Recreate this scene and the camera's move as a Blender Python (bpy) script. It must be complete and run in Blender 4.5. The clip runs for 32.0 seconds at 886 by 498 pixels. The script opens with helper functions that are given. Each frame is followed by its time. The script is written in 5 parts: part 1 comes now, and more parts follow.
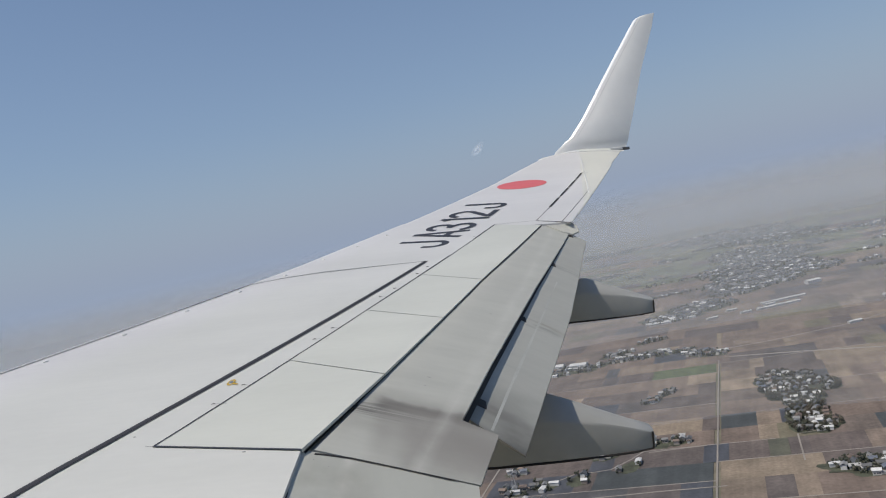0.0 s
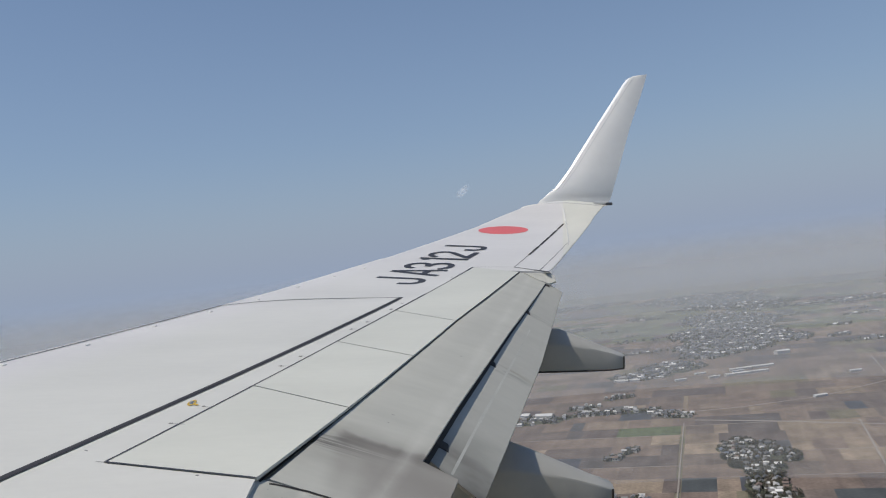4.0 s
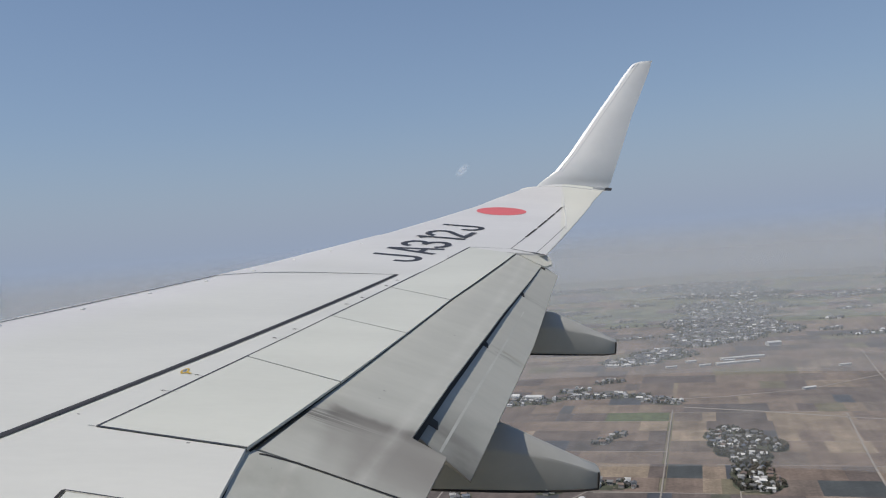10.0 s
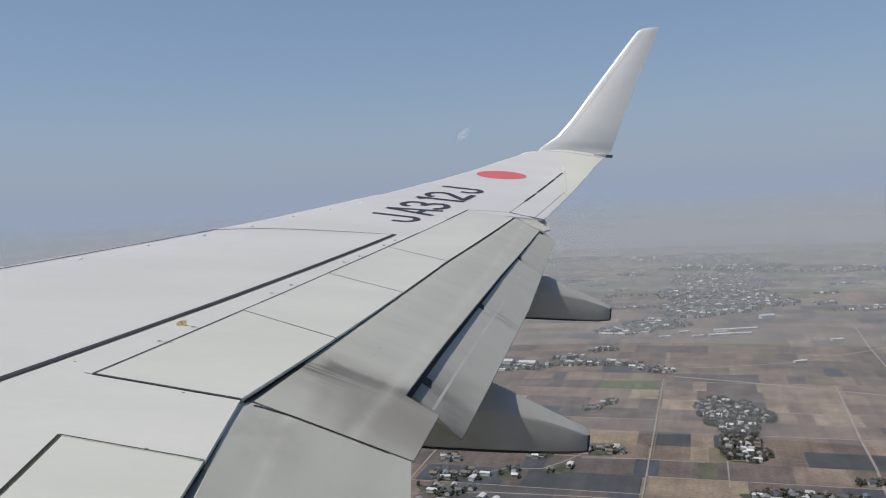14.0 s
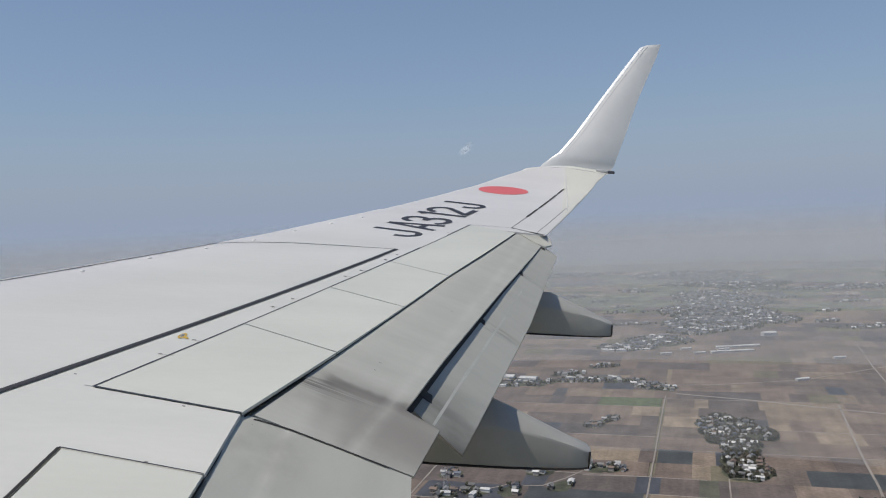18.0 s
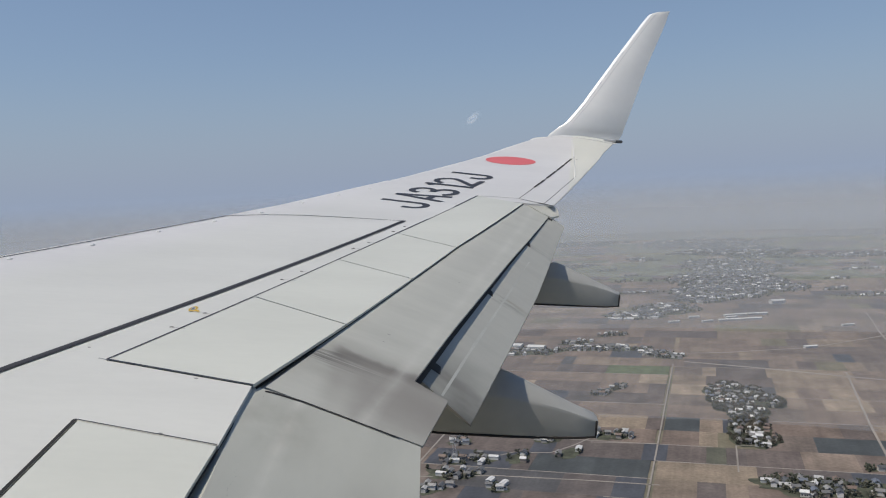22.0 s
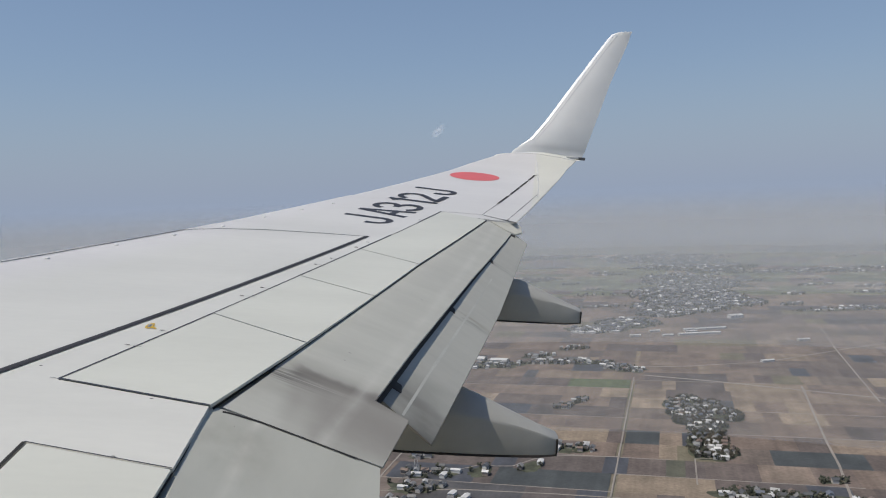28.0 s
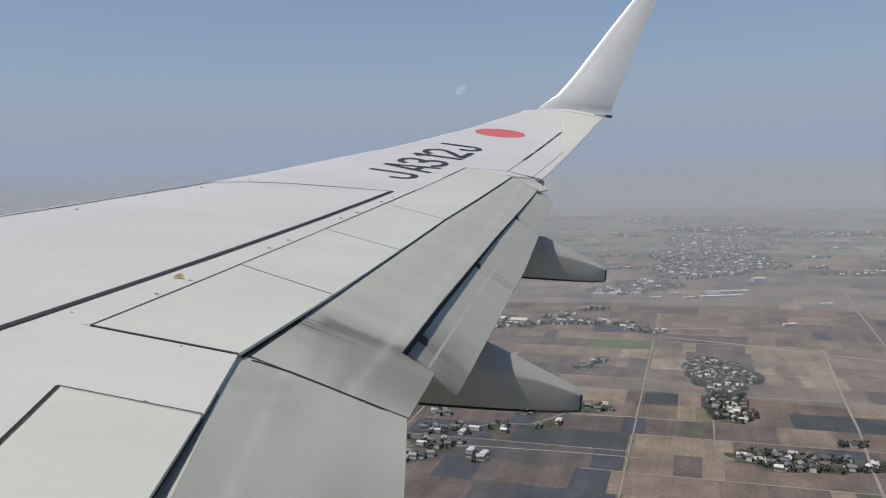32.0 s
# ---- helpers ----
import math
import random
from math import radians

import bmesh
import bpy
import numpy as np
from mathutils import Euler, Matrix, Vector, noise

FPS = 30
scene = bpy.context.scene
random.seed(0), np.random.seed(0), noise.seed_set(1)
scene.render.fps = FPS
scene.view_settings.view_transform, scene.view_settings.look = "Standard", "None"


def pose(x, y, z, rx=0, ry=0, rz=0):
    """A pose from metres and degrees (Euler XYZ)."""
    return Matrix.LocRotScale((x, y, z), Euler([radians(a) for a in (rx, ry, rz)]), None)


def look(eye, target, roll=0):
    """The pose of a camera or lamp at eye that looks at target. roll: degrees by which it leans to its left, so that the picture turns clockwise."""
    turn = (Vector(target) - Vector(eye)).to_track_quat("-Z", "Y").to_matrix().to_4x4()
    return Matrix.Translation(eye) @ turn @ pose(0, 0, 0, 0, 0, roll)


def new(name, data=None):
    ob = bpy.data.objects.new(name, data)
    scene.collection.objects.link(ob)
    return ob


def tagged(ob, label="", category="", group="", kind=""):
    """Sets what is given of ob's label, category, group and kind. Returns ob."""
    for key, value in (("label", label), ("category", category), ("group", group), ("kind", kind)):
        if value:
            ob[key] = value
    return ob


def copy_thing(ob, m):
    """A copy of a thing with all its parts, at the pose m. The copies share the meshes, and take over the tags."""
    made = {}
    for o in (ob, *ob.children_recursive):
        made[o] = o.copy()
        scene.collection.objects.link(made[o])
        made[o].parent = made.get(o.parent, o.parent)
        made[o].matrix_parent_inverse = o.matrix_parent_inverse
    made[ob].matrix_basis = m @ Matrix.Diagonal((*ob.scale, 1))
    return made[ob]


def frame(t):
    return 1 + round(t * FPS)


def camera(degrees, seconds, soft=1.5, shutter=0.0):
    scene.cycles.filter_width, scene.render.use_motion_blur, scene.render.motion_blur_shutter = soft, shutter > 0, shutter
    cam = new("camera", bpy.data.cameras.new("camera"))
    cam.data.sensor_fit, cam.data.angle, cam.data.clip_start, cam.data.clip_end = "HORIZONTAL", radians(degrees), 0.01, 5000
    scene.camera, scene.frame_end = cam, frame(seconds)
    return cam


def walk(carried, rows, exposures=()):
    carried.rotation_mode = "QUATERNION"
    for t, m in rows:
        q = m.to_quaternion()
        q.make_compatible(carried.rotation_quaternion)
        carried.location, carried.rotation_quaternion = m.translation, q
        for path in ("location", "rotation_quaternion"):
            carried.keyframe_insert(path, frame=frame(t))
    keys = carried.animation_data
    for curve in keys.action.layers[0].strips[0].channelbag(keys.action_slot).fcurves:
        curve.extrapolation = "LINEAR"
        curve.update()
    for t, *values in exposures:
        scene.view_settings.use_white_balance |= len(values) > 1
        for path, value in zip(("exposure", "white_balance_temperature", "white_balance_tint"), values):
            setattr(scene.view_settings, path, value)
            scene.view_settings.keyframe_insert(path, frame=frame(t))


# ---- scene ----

# The airliner hangs still in the air; its own axes: x aft, y along the right wing, z up from the wing root.
ALTITUDE = 300.0
UP = Vector((-0.0994, 0.1002, 0.9900))  # the earth's vertical in the airliner's axes
CRAFT = Matrix.Translation((0, 0, ALTITUDE)) @ UP.rotation_difference(Vector((0, 0, 1))).to_matrix().to_4x4()

cam = camera(58.1, 32.0, soft=1.1)
PATH = [
    (0.0, 7.916, 1.498, 1.519, 81.99, 6.73, 2.11),
    (0.5, 7.904, 1.494, 1.525, 84.78, 5.44, 0.52),
    (1.0, 7.899, 1.491, 1.535, 86.03, 5.12, -0.46),
    (1.5, 7.900, 1.492, 1.531, 87.31, 4.82, 0.01),
    (2.0, 7.889, 1.509, 1.510, 87.59, 3.38, 0.54),
    (2.5, 7.885, 1.508, 1.541, 87.11, 2.88, 1.03),
    (3.0, 7.875, 1.518, 1.538, 86.58, 1.70, 1.25),
    (3.5, 7.924, 1.494, 1.534, 85.51, 1.64, 1.42),
    (4.0, 7.916, 1.508, 1.514, 84.74, 1.40, 1.14),
    (4.5, 7.918, 1.503, 1.519, 84.23, 0.43, 1.18),
    (6.5, 7.913, 1.488, 1.526, 85.05, -0.00, 1.28),
    (7.0, 7.905, 1.496, 1.514, 84.93, 0.26, 1.03),
    (7.5, 7.922, 1.479, 1.532, 85.06, 0.06, 1.23),
    (8.0, 7.912, 1.498, 1.519, 84.82, -0.49, 1.19),
    (8.5, 7.923, 1.477, 1.528, 84.42, -0.99, 1.34),
    (9.0, 7.920, 1.488, 1.516, 83.98, -1.16, 1.29),
    (9.5, 7.919, 1.493, 1.514, 83.65, -0.96, 1.32),
    (10.0, 7.916, 1.495, 1.522, 83.18, -0.94, 1.18),
    (10.5, 7.918, 1.489, 1.520, 83.41, -0.86, 1.30),
    (11.0, 7.920, 1.483, 1.515, 83.41, -1.47, 1.46),
    (11.5, 7.916, 1.485, 1.525, 83.32, -1.67, 1.36),
    (12.0, 7.920, 1.484, 1.522, 83.13, -1.67, 1.51),
    (12.5, 7.920, 1.488, 1.512, 82.35, -2.35, 1.45),
    (13.0, 7.921, 1.490, 1.519, 81.44, -2.07, 1.37),
    (13.5, 7.921, 1.492, 1.511, 80.80, -2.36, 1.26),
    (14.0, 7.915, 1.495, 1.500, 80.55, -2.71, 1.28),
    (14.5, 7.913, 1.496, 1.499, 80.13, -2.66, 1.44),
    (16.5, 7.910, 1.493, 1.491, 81.15, -2.28, 1.46),
    (17.0, 7.906, 1.482, 1.493, 81.59, -2.43, 1.46),
    (17.5, 7.919, 1.487, 1.508, 81.54, -3.02, 1.50),
    (18.0, 7.915, 1.489, 1.501, 81.61, -3.08, 1.46),
    (18.5, 7.905, 1.488, 1.486, 80.89, -3.05, 1.28),
    (19.0, 7.921, 1.493, 1.505, 80.59, -2.16, 1.75),
    (19.5, 7.918, 1.490, 1.496, 80.83, -2.25, 1.58),
    (20.0, 7.911, 1.487, 1.499, 80.93, -3.06, 1.93),
    (20.5, 7.910, 1.491, 1.499, 80.94, -3.44, 2.09),
    (21.0, 7.909, 1.495, 1.494, 80.72, -3.51, 2.12),
    (21.5, 7.913, 1.482, 1.499, 80.52, -3.47, 2.03),
    (22.0, 7.915, 1.467, 1.522, 79.42, -2.65, 1.94),
    (22.5, 7.930, 1.449, 1.579, 77.31, 2.16, 1.54),
    (23.0, 7.939, 1.453, 1.588, 76.48, 0.57, 2.85),
    (23.5, 7.963, 1.474, 1.554, 76.91, 1.20, 2.42),
    (24.0, 7.945, 1.508, 1.563, 78.41, 1.55, -1.68),
    (24.5, 7.936, 1.550, 1.544, 80.53, 0.59, -4.56),
    (26.5, 7.934, 1.489, 1.524, 84.30, -1.02, -3.20),
    (27.0, 7.933, 1.466, 1.561, 81.73, -2.72, -1.94),
    (27.5, 7.928, 1.488, 1.549, 80.94, -3.12, -1.13),
    (28.0, 7.923, 1.481, 1.559, 80.46, -3.65, -0.51),
    (28.5, 7.913, 1.487, 1.551, 80.41, -4.41, -0.13),
    (29.0, 7.915, 1.489, 1.540, 79.87, -4.02, 0.23),
    (29.5, 7.917, 1.487, 1.533, 79.39, -3.89, 0.37),
    (30.0, 7.905, 1.496, 1.513, 79.10, -4.01, 0.65),
    (30.5, 7.915, 1.488, 1.512, 78.77, -4.02, 0.97),
    (31.0, 7.909, 1.500, 1.496, 78.53, -3.99, 1.14),
    (31.5, 7.905, 1.507, 1.502, 77.91, -3.96, 1.27),
    (32.0, 7.888, 1.508, 1.514, 77.42, -4.04, 1.14),
]
EXPOSURES = [(0.0, 0.0, 6690, 9.5), (16.0, 0.0, 6690, 9.5), (32.0, 0.0, 6740, 9.5)]
walk(cam, [(r[0], CRAFT @ pose(*r[1:])) for r in PATH], EXPOSURES)

# ---- light ----
SUN_ELEVATION, SUN_HEADING = radians(62), radians(-110)  # heading from +y towards +x
world = bpy.data.worlds.new("sky")
scene.world = world
world.use_nodes = True
wn = world.node_tree
sky = wn.nodes.new("ShaderNodeTexSky")
sky.sky_type, sky.sun_disc = "NISHITA", False
sky.sun_elevation, sky.sun_rotation = SUN_ELEVATION, SUN_HEADING
sky.altitude, sky.air_density, sky.dust_density, sky.ozone_density = 300, 1.15, 0.8, 6.0
wn.links.new(sky.outputs[0], wn.nodes["Background"].inputs[0])
wn.nodes["Background"].inputs[1].default_value = 0.087

sun_data = bpy.data.lights.new("sun", "SUN")
sun_data.energy, sun_data.angle, sun_data.color = 3.3, radians(0.53), (1.0, 0.945, 0.86)
sun_way = Vector((math.cos(SUN_ELEVATION) * math.sin(SUN_HEADING), math.cos(SUN_ELEVATION) * math.cos(SUN_HEADING), math.sin(SUN_ELEVATION)))
sun = new("sun", sun_data)
sun.matrix_world = look(sun_way * 900, (0, 0, 0))


# ---- materials ----
def ramp_of(nt, fac, stops):
    r = nt.nodes.new("ShaderNodeValToRGB")
    e = r.color_ramp.elements
    while len(e) < len(stops):
        e.new(0.5)
    for el, (p, c) in zip(e, stops):
        el.position, el.color = p, (*c, 1)
    nt.links.new(fac, r.inputs[0])
    return r.outputs[0]


def noise_of(nt, co, scale, detail=4, stretch=None):
    if stretch:
        mp = nt.nodes.new("ShaderNodeMapping")
        mp.inputs["Scale"].default_value = stretch
        nt.links.new(co, mp.inputs["Vector"])
        co = mp.outputs[0]
    n = nt.nodes.new("ShaderNodeTexNoise")
    n.inputs["Scale"].default_value, n.inputs["Detail"].default_value = scale, detail
    nt.links.new(co, n.inputs["Vector"])
    return n.outputs["Fac"]


def mix_of(nt, fac, a, b, mode="MIX"):
    m = nt.nodes.new("ShaderNodeMix")
    m.data_type, m.blend_type = "RGBA", mode
    for sock, v in ((m.inputs[0], fac), (m.inputs[6], a), (m.inputs[7], b)):
        if isinstance(v, bpy.types.NodeSocket):
            nt.links.new(v, sock)
        elif isinstance(v, tuple):
            sock.default_value = (*v, 1)
        else:
            sock.default_value = v
    return m.outputs[2]


def material(name, colour, rough=0.5, metal=0.0, vary=0.08, fine=30.0, coarse=1.5, bump=0.0, stretch=None, coat=0.0, random=0.0):
    """A painted or natural surface: colour varied at two scales, and by object where random is set."""
    m = bpy.data.materials.new(name)
    m.use_nodes = True
    nt = m.node_tree
    b = nt.nodes["Principled BSDF"]
    b.inputs["Roughness"].default_value, b.inputs["Metallic"].default_value = rough, metal
    b.inputs["Coat Weight"].default_value = coat
    tc = nt.nodes.new("ShaderNodeTexCoord")
    co = tc.outputs["Object"]
    n1, n2 = noise_of(nt, co, coarse, 5, stretch), noise_of(nt, co, fine, 3, stretch)
    dark = tuple(c * (1 - 2 * vary) for c in colour)
    light = tuple(min(1, c * (1 + vary)) for c in colour)
    c1 = ramp_of(nt, n1, [(0.3, dark), (0.62, light)])
    c2 = ramp_of(nt, n2, [(0.3, (1 - vary,) * 3), (0.7, (1, 1, 1))])
    out = mix_of(nt, 1.0, c1, c2, "MULTIPLY")
    if random:
        oi = nt.nodes.new("ShaderNodeObjectInfo")
        out = mix_of(nt, 1.0, out, ramp_of(nt, oi.outputs["Random"], [(0, (1 - random,) * 3), (1, (1 + random,) * 3)]), "MULTIPLY")
    nt.links.new(out, b.inputs["Base Color"])
    if bump:
        bp = nt.nodes.new("ShaderNodeBump")
        bp.inputs["Strength"].default_value, bp.inputs["Distance"].default_value = bump, 0.01
        nt.links.new(n2, bp.inputs["Height"])
        nt.links.new(bp.outputs[0], b.inputs["Normal"])
    return m


def add_scuff(m, direction, centre, half, tint, strength):
    """A pale worn band across the flap, parallel to its trailing edge."""
    nt = m.node_tree
    b = nt.nodes["Principled BSDF"]
    old = b.inputs["Base Color"].links[0].from_socket
    tc = nt.nodes.new("ShaderNodeTexCoord")
    dot = nt.nodes.new("ShaderNodeVectorMath")
    dot.operation = "DOT_PRODUCT"
    dot.inputs[1].default_value = direction
    nt.links.new(tc.outputs["Object"], dot.inputs[0])
    wob = noise_of(nt, tc.outputs["Object"], 2.2, 4)
    near = nt.nodes.new("ShaderNodeMath")
    near.operation = "MULTIPLY_ADD"
    near.inputs[1].default_value = 0.06
    nt.links.new(wob, near.inputs[0])
    nt.links.new(dot.outputs["Value"], near.inputs[2])
    c = centre + 0.03
    fac = ramp_of(nt, map_of(nt, near.outputs[0], c - half, c + half), [(0.0, (0, 0, 0)), (0.5, (strength,) * 3), (1.0, (0, 0, 0))])
    patchy = ramp_of(nt, noise_of(nt, tc.outputs["Object"], 4.0, 4), [(0.35, (0.25,) * 3), (0.65, (1, 1, 1))])
    nt.links.new(mix_of(nt, mix_of(nt, 1.0, fac, patchy, "MULTIPLY"), old, tint), b.inputs["Base Color"])


def map_of(nt, sock, lo, hi):
    n = nt.nodes.new("ShaderNodeMapRange")
    n.inputs["From Min"].default_value, n.inputs["From Max"].default_value = lo, hi
    nt.links.new(sock, n.inputs["Value"])
    return n.outputs[0]


def ramp_material(name, stops, island=False, rough=0.95, scale=0.05, vary=0.25, turn=None):
    """Fields, roofs and the like: each piece takes its own colour."""
    m = bpy.data.materials.new(name)
    m.use_nodes = True
    nt = m.node_tree
    b = nt.nodes["Principled BSDF"]
    b.inputs["Roughness"].default_value = rough
    if island:
        src = nt.nodes.new("ShaderNodeNewGeometry").outputs["Random Per Island"]
    else:
        src = nt.nodes.new("ShaderNodeObjectInfo").outputs["Random"]
    base = ramp_of(nt, src, stops)
    base.node.color_ramp.interpolation = "CONSTANT"
    geo = nt.nodes.new("ShaderNodeNewGeometry")
    n1 = noise_of(nt, geo.outputs["Position"], scale, 6)
    n2 = noise_of(nt, geo.outputs["Position"], scale * 9, 3)
    k = ramp_of(nt, n1, [(0.3, (1 - vary,) * 3), (0.7, (1 + vary,) * 3)])
    k2 = ramp_of(nt, n2, [(0.3, (1 - vary * 0.6,) * 3), (0.7, (1 + vary * 0.6,) * 3)])
    out = mix_of(nt, 1.0, mix_of(nt, 1.0, base, k, "MULTIPLY"), k2, "MULTIPLY")
    if turn is not None:  # plough strips along the field grid
        mp = nt.nodes.new("ShaderNodeMapping")
        mp.inputs["Rotation"].default_value = (0, 0, -turn)
        nt.links.new(geo.outputs["Position"], mp.inputs["Vector"])
        for stretch, deep in (((0.07, 0.006, 0), 0.09), ((0.28, 0.012, 0), 0.04)):
            strip = noise_of(nt, mp.outputs[0], 1.0, 2, stretch)
            out = mix_of(nt, 1.0, out, ramp_of(nt, strip, [(0.36, (1 - deep,) * 3), (0.6, (1 + deep,) * 3)]), "MULTIPLY")
    nt.links.new(out, b.inputs["Base Color"])
    return m


PAINT = material("wing_grey_paint", (0.60, 0.595, 0.55), 0.38, vary=0.03, fine=14, coarse=0.8, stretch=(0.5, 1.6, 1))
SPOILER = material("spoiler_grey_paint", (0.575, 0.578, 0.518), 0.42, vary=0.03, fine=14, coarse=0.8, stretch=(0.5, 1.6, 1))
POLISHED = material("polished_white_edge", (0.86, 0.86, 0.86), 0.2, vary=0.02)
PALE = material("pale_grey_paint", (0.63, 0.62, 0.60), 0.36, vary=0.03, fine=14, coarse=0.8)
WHITE = material("white_gloss_paint", (0.78, 0.77, 0.735), 0.25, vary=0.02, fine=9, coarse=1.0, coat=0.3)
FLAP = material("worn_flap_paint", (0.465, 0.463, 0.415), 0.6, vary=0.028, fine=11, coarse=2.2, stretch=(0.6, 2.4, 1))
FAIRING = material("fairing_paint", (0.385, 0.38, 0.352), 0.5, vary=0.05, fine=10, coarse=2)
SEAL = material("black_seal", (0.036, 0.034, 0.032), 0.6, vary=0.1)
LENS = material("smoked_lens", (0.14, 0.145, 0.155), 0.2, vary=0.15)
STRIPE = material("dark_walkway_paint", (0.022, 0.022, 0.026), 0.7, vary=0.1)
MARK = material("dark_grey_marking_paint", (0.032, 0.035, 0.046), 0.65, vary=0.08)
RED = material("red_marking_paint", (0.66, 0.135, 0.14), 0.5, vary=0.04)
YELLOW = material("yellow_marking_paint", (0.55, 0.36, 0.04), 0.5, vary=0.06)
SOOTY = material("sooty_steel", (0.06, 0.056, 0.052), 0.7, vary=0.15)
GRIME = material("thin_grime", (0.36, 0.36, 0.34), 0.7, vary=0.2)
GREASE = material("old_grease", (0.32, 0.315, 0.295), 0.5, vary=0.15)
LUG = material("grey_metal_lug", (0.22, 0.22, 0.215), 0.5, vary=0.1)
SCUFF = material("scuffed_paint", (0.485, 0.48, 0.43), 0.5, vary=0.1, fine=60)
AFT_FLAP = material("worn_aft_flap_paint", (0.455, 0.447, 0.395), 0.6, vary=0.028, fine=11, coarse=2.2, stretch=(0.6, 2.4, 1))
INNER_FLAP = material("worn_inboard_flap_paint", (0.45, 0.45, 0.397), 0.6, vary=0.025, fine=11, coarse=1.6, stretch=(2.0, 0.7, 1))
BARE = material("bare_metal", (0.55, 0.55, 0.56), 0.35, metal=0.8, vary=0.06)
for dull in (SEAL, SOOTY):  # dry rubber and soot hardly shine
    dull.node_tree.nodes["Principled BSDF"].inputs["Specular IOR Level"].default_value = 0.12


def add_soot(m, y_mid, half, x0, x1, tint, strength, stretch, cover=(0.40, 0.57)):
    """Streaks of soot along the airflow, in a strip of the flap."""
    nt = m.node_tree
    b = nt.nodes["Principled BSDF"]
    old = b.inputs["Base Color"].links[0].from_socket
    tc = nt.nodes.new("ShaderNodeTexCoord")
    sx = nt.nodes.new("ShaderNodeSeparateXYZ")
    nt.links.new(tc.outputs["Object"], sx.inputs[0])
    wob = noise_of(nt, tc.outputs["Object"], 3.0, 3)

    def band(sock, lo0, lo1, hi0, hi1):
        a, c = nt.nodes.new("ShaderNodeMapRange"), nt.nodes.new("ShaderNodeMapRange")
        for n, (p, q) in ((a, (lo0, lo1)), (c, (hi1, hi0))):
            n.interpolation_type = "SMOOTHSTEP"
            n.inputs["From Min"].default_value, n.inputs["From Max"].default_value = p, q
            nt.links.new(sock, n.inputs["Value"])
        mm = nt.nodes.new("ShaderNodeMath")
        mm.operation = "MULTIPLY"
        nt.links.new(a.outputs[0], mm.inputs[0])
        nt.links.new(c.outputs[0], mm.inputs[1])
        return mm.outputs[0]

    def times(p, q):
        mm = nt.nodes.new("ShaderNodeMath")
        mm.operation = "MULTIPLY"
        for i, v in enumerate((p, q)):
            if isinstance(v, (int, float)):
                mm.inputs[i].default_value = v
            else:
                nt.links.new(v, mm.inputs[i])
        return mm.outputs[0]

    streak = noise_of(nt, tc.outputs["Object"], 1.0, 4, stretch)
    sharp = nt.nodes.new("ShaderNodeMapRange")
    sharp.inputs["From Min"].default_value, sharp.inputs["From Max"].default_value = cover
    nt.links.new(streak, sharp.inputs["Value"])
    yy = nt.nodes.new("ShaderNodeMath")
    yy.operation = "MULTIPLY_ADD"
    nt.links.new(wob, yy.inputs[0])
    yy.inputs[1].default_value = 0.25
    nt.links.new(sx.outputs[1], yy.inputs[2])
    mask = times(band(yy.outputs[0], y_mid - half + 0.125, y_mid + 0.125, y_mid + 0.125, y_mid + half + 0.125), band(sx.outputs[0], x0, x0 + 0.12, x1 - 0.3, x1))
    nt.links.new(mix_of(nt, times(times(mask, sharp.outputs[0]), strength), old, tint), b.inputs["Base Color"])


add_soot(FLAP, 6.03, 0.14, 6.93, 7.6, (0.035, 0.032, 0.029), 1.0, (0.6, 44.0, 1.0), (0.34, 0.52))
add_soot(FLAP, 6.10, 0.095, 7.10, 8.0, (0.05, 0.045, 0.040), 0.95, (0.35, 52.0, 1.0), (0.26, 0.48))
add_soot(FLAP, 6.10, 0.11, 7.14, 8.0, (0.12, 0.112, 0.102), 0.9, (0.6, 14.0, 1.0), (0.05, 0.5))
add_soot(FLAP, 6.0, 0.5, 6.9, 8.1, (0.24, 0.225, 0.195), 0.5, (1.2, 2.2, 1.0))
add_soot(FLAP, 5.78, 0.42, 7.42, 8.2, (0.17, 0.150, 0.132), 0.55, (1.6, 2.0, 1.0), (0.3, 0.6))
add_soot(FLAP, 5.80, 0.55, 7.28, 8.5, (0.225, 0.21, 0.188), 0.9, (1.5, 1.5, 1.0), (0.1, 0.6))
add_soot(FLAP, 5.78, 0.5, 7.12, 8.6, (0.27, 0.255, 0.228), 0.6, (0.8, 0.8, 1.0), (0.0, 0.4))
# soot on the aft flap's inner end, its tint deepened to paint in shade
add_soot(AFT_FLAP, 6.15, 0.95, 7.5, 8.9, (0.15, 0.144, 0.122), 0.9, (2.5, 3.0, 1.0), (0.1, 0.6))
add_soot(AFT_FLAP, 6.1, 0.3, 7.5, 8.7, (0.08, 0.076, 0.07), 0.7, (2.0, 6.0, 1.0), (0.2, 0.6))
for hinge_x, hinge_y in ((7.70, 6.50), (8.10, 8.20), (8.54, 9.96)):
    add_soot(AFT_FLAP, hinge_y, 0.10, hinge_x, hinge_x + 0.5, (0.19, 0.18, 0.16), 0.6, (3.0, 14.0, 1.0))
add_soot(AFT_FLAP, 8.27, 0.06, 8.22, 8.62, (0.20, 0.15, 0.085), 0.5, (4.0, 9.0, 1.0))
add_soot(FLAP, 9.0, 2.4, 7.6, 9.3, (0.38, 0.37, 0.345), 0.15, (0.8, 3.0, 1.0))
add_scuff(FLAP, (0.9598, -0.2187, 0.0), 5.934, 0.06, (0.60, 0.59, 0.54), 0.36)
add_scuff(INNER_FLAP, (1.0, 0.035, 0.0), 7.285, 0.045, (0.62, 0.605, 0.54), 0.6)
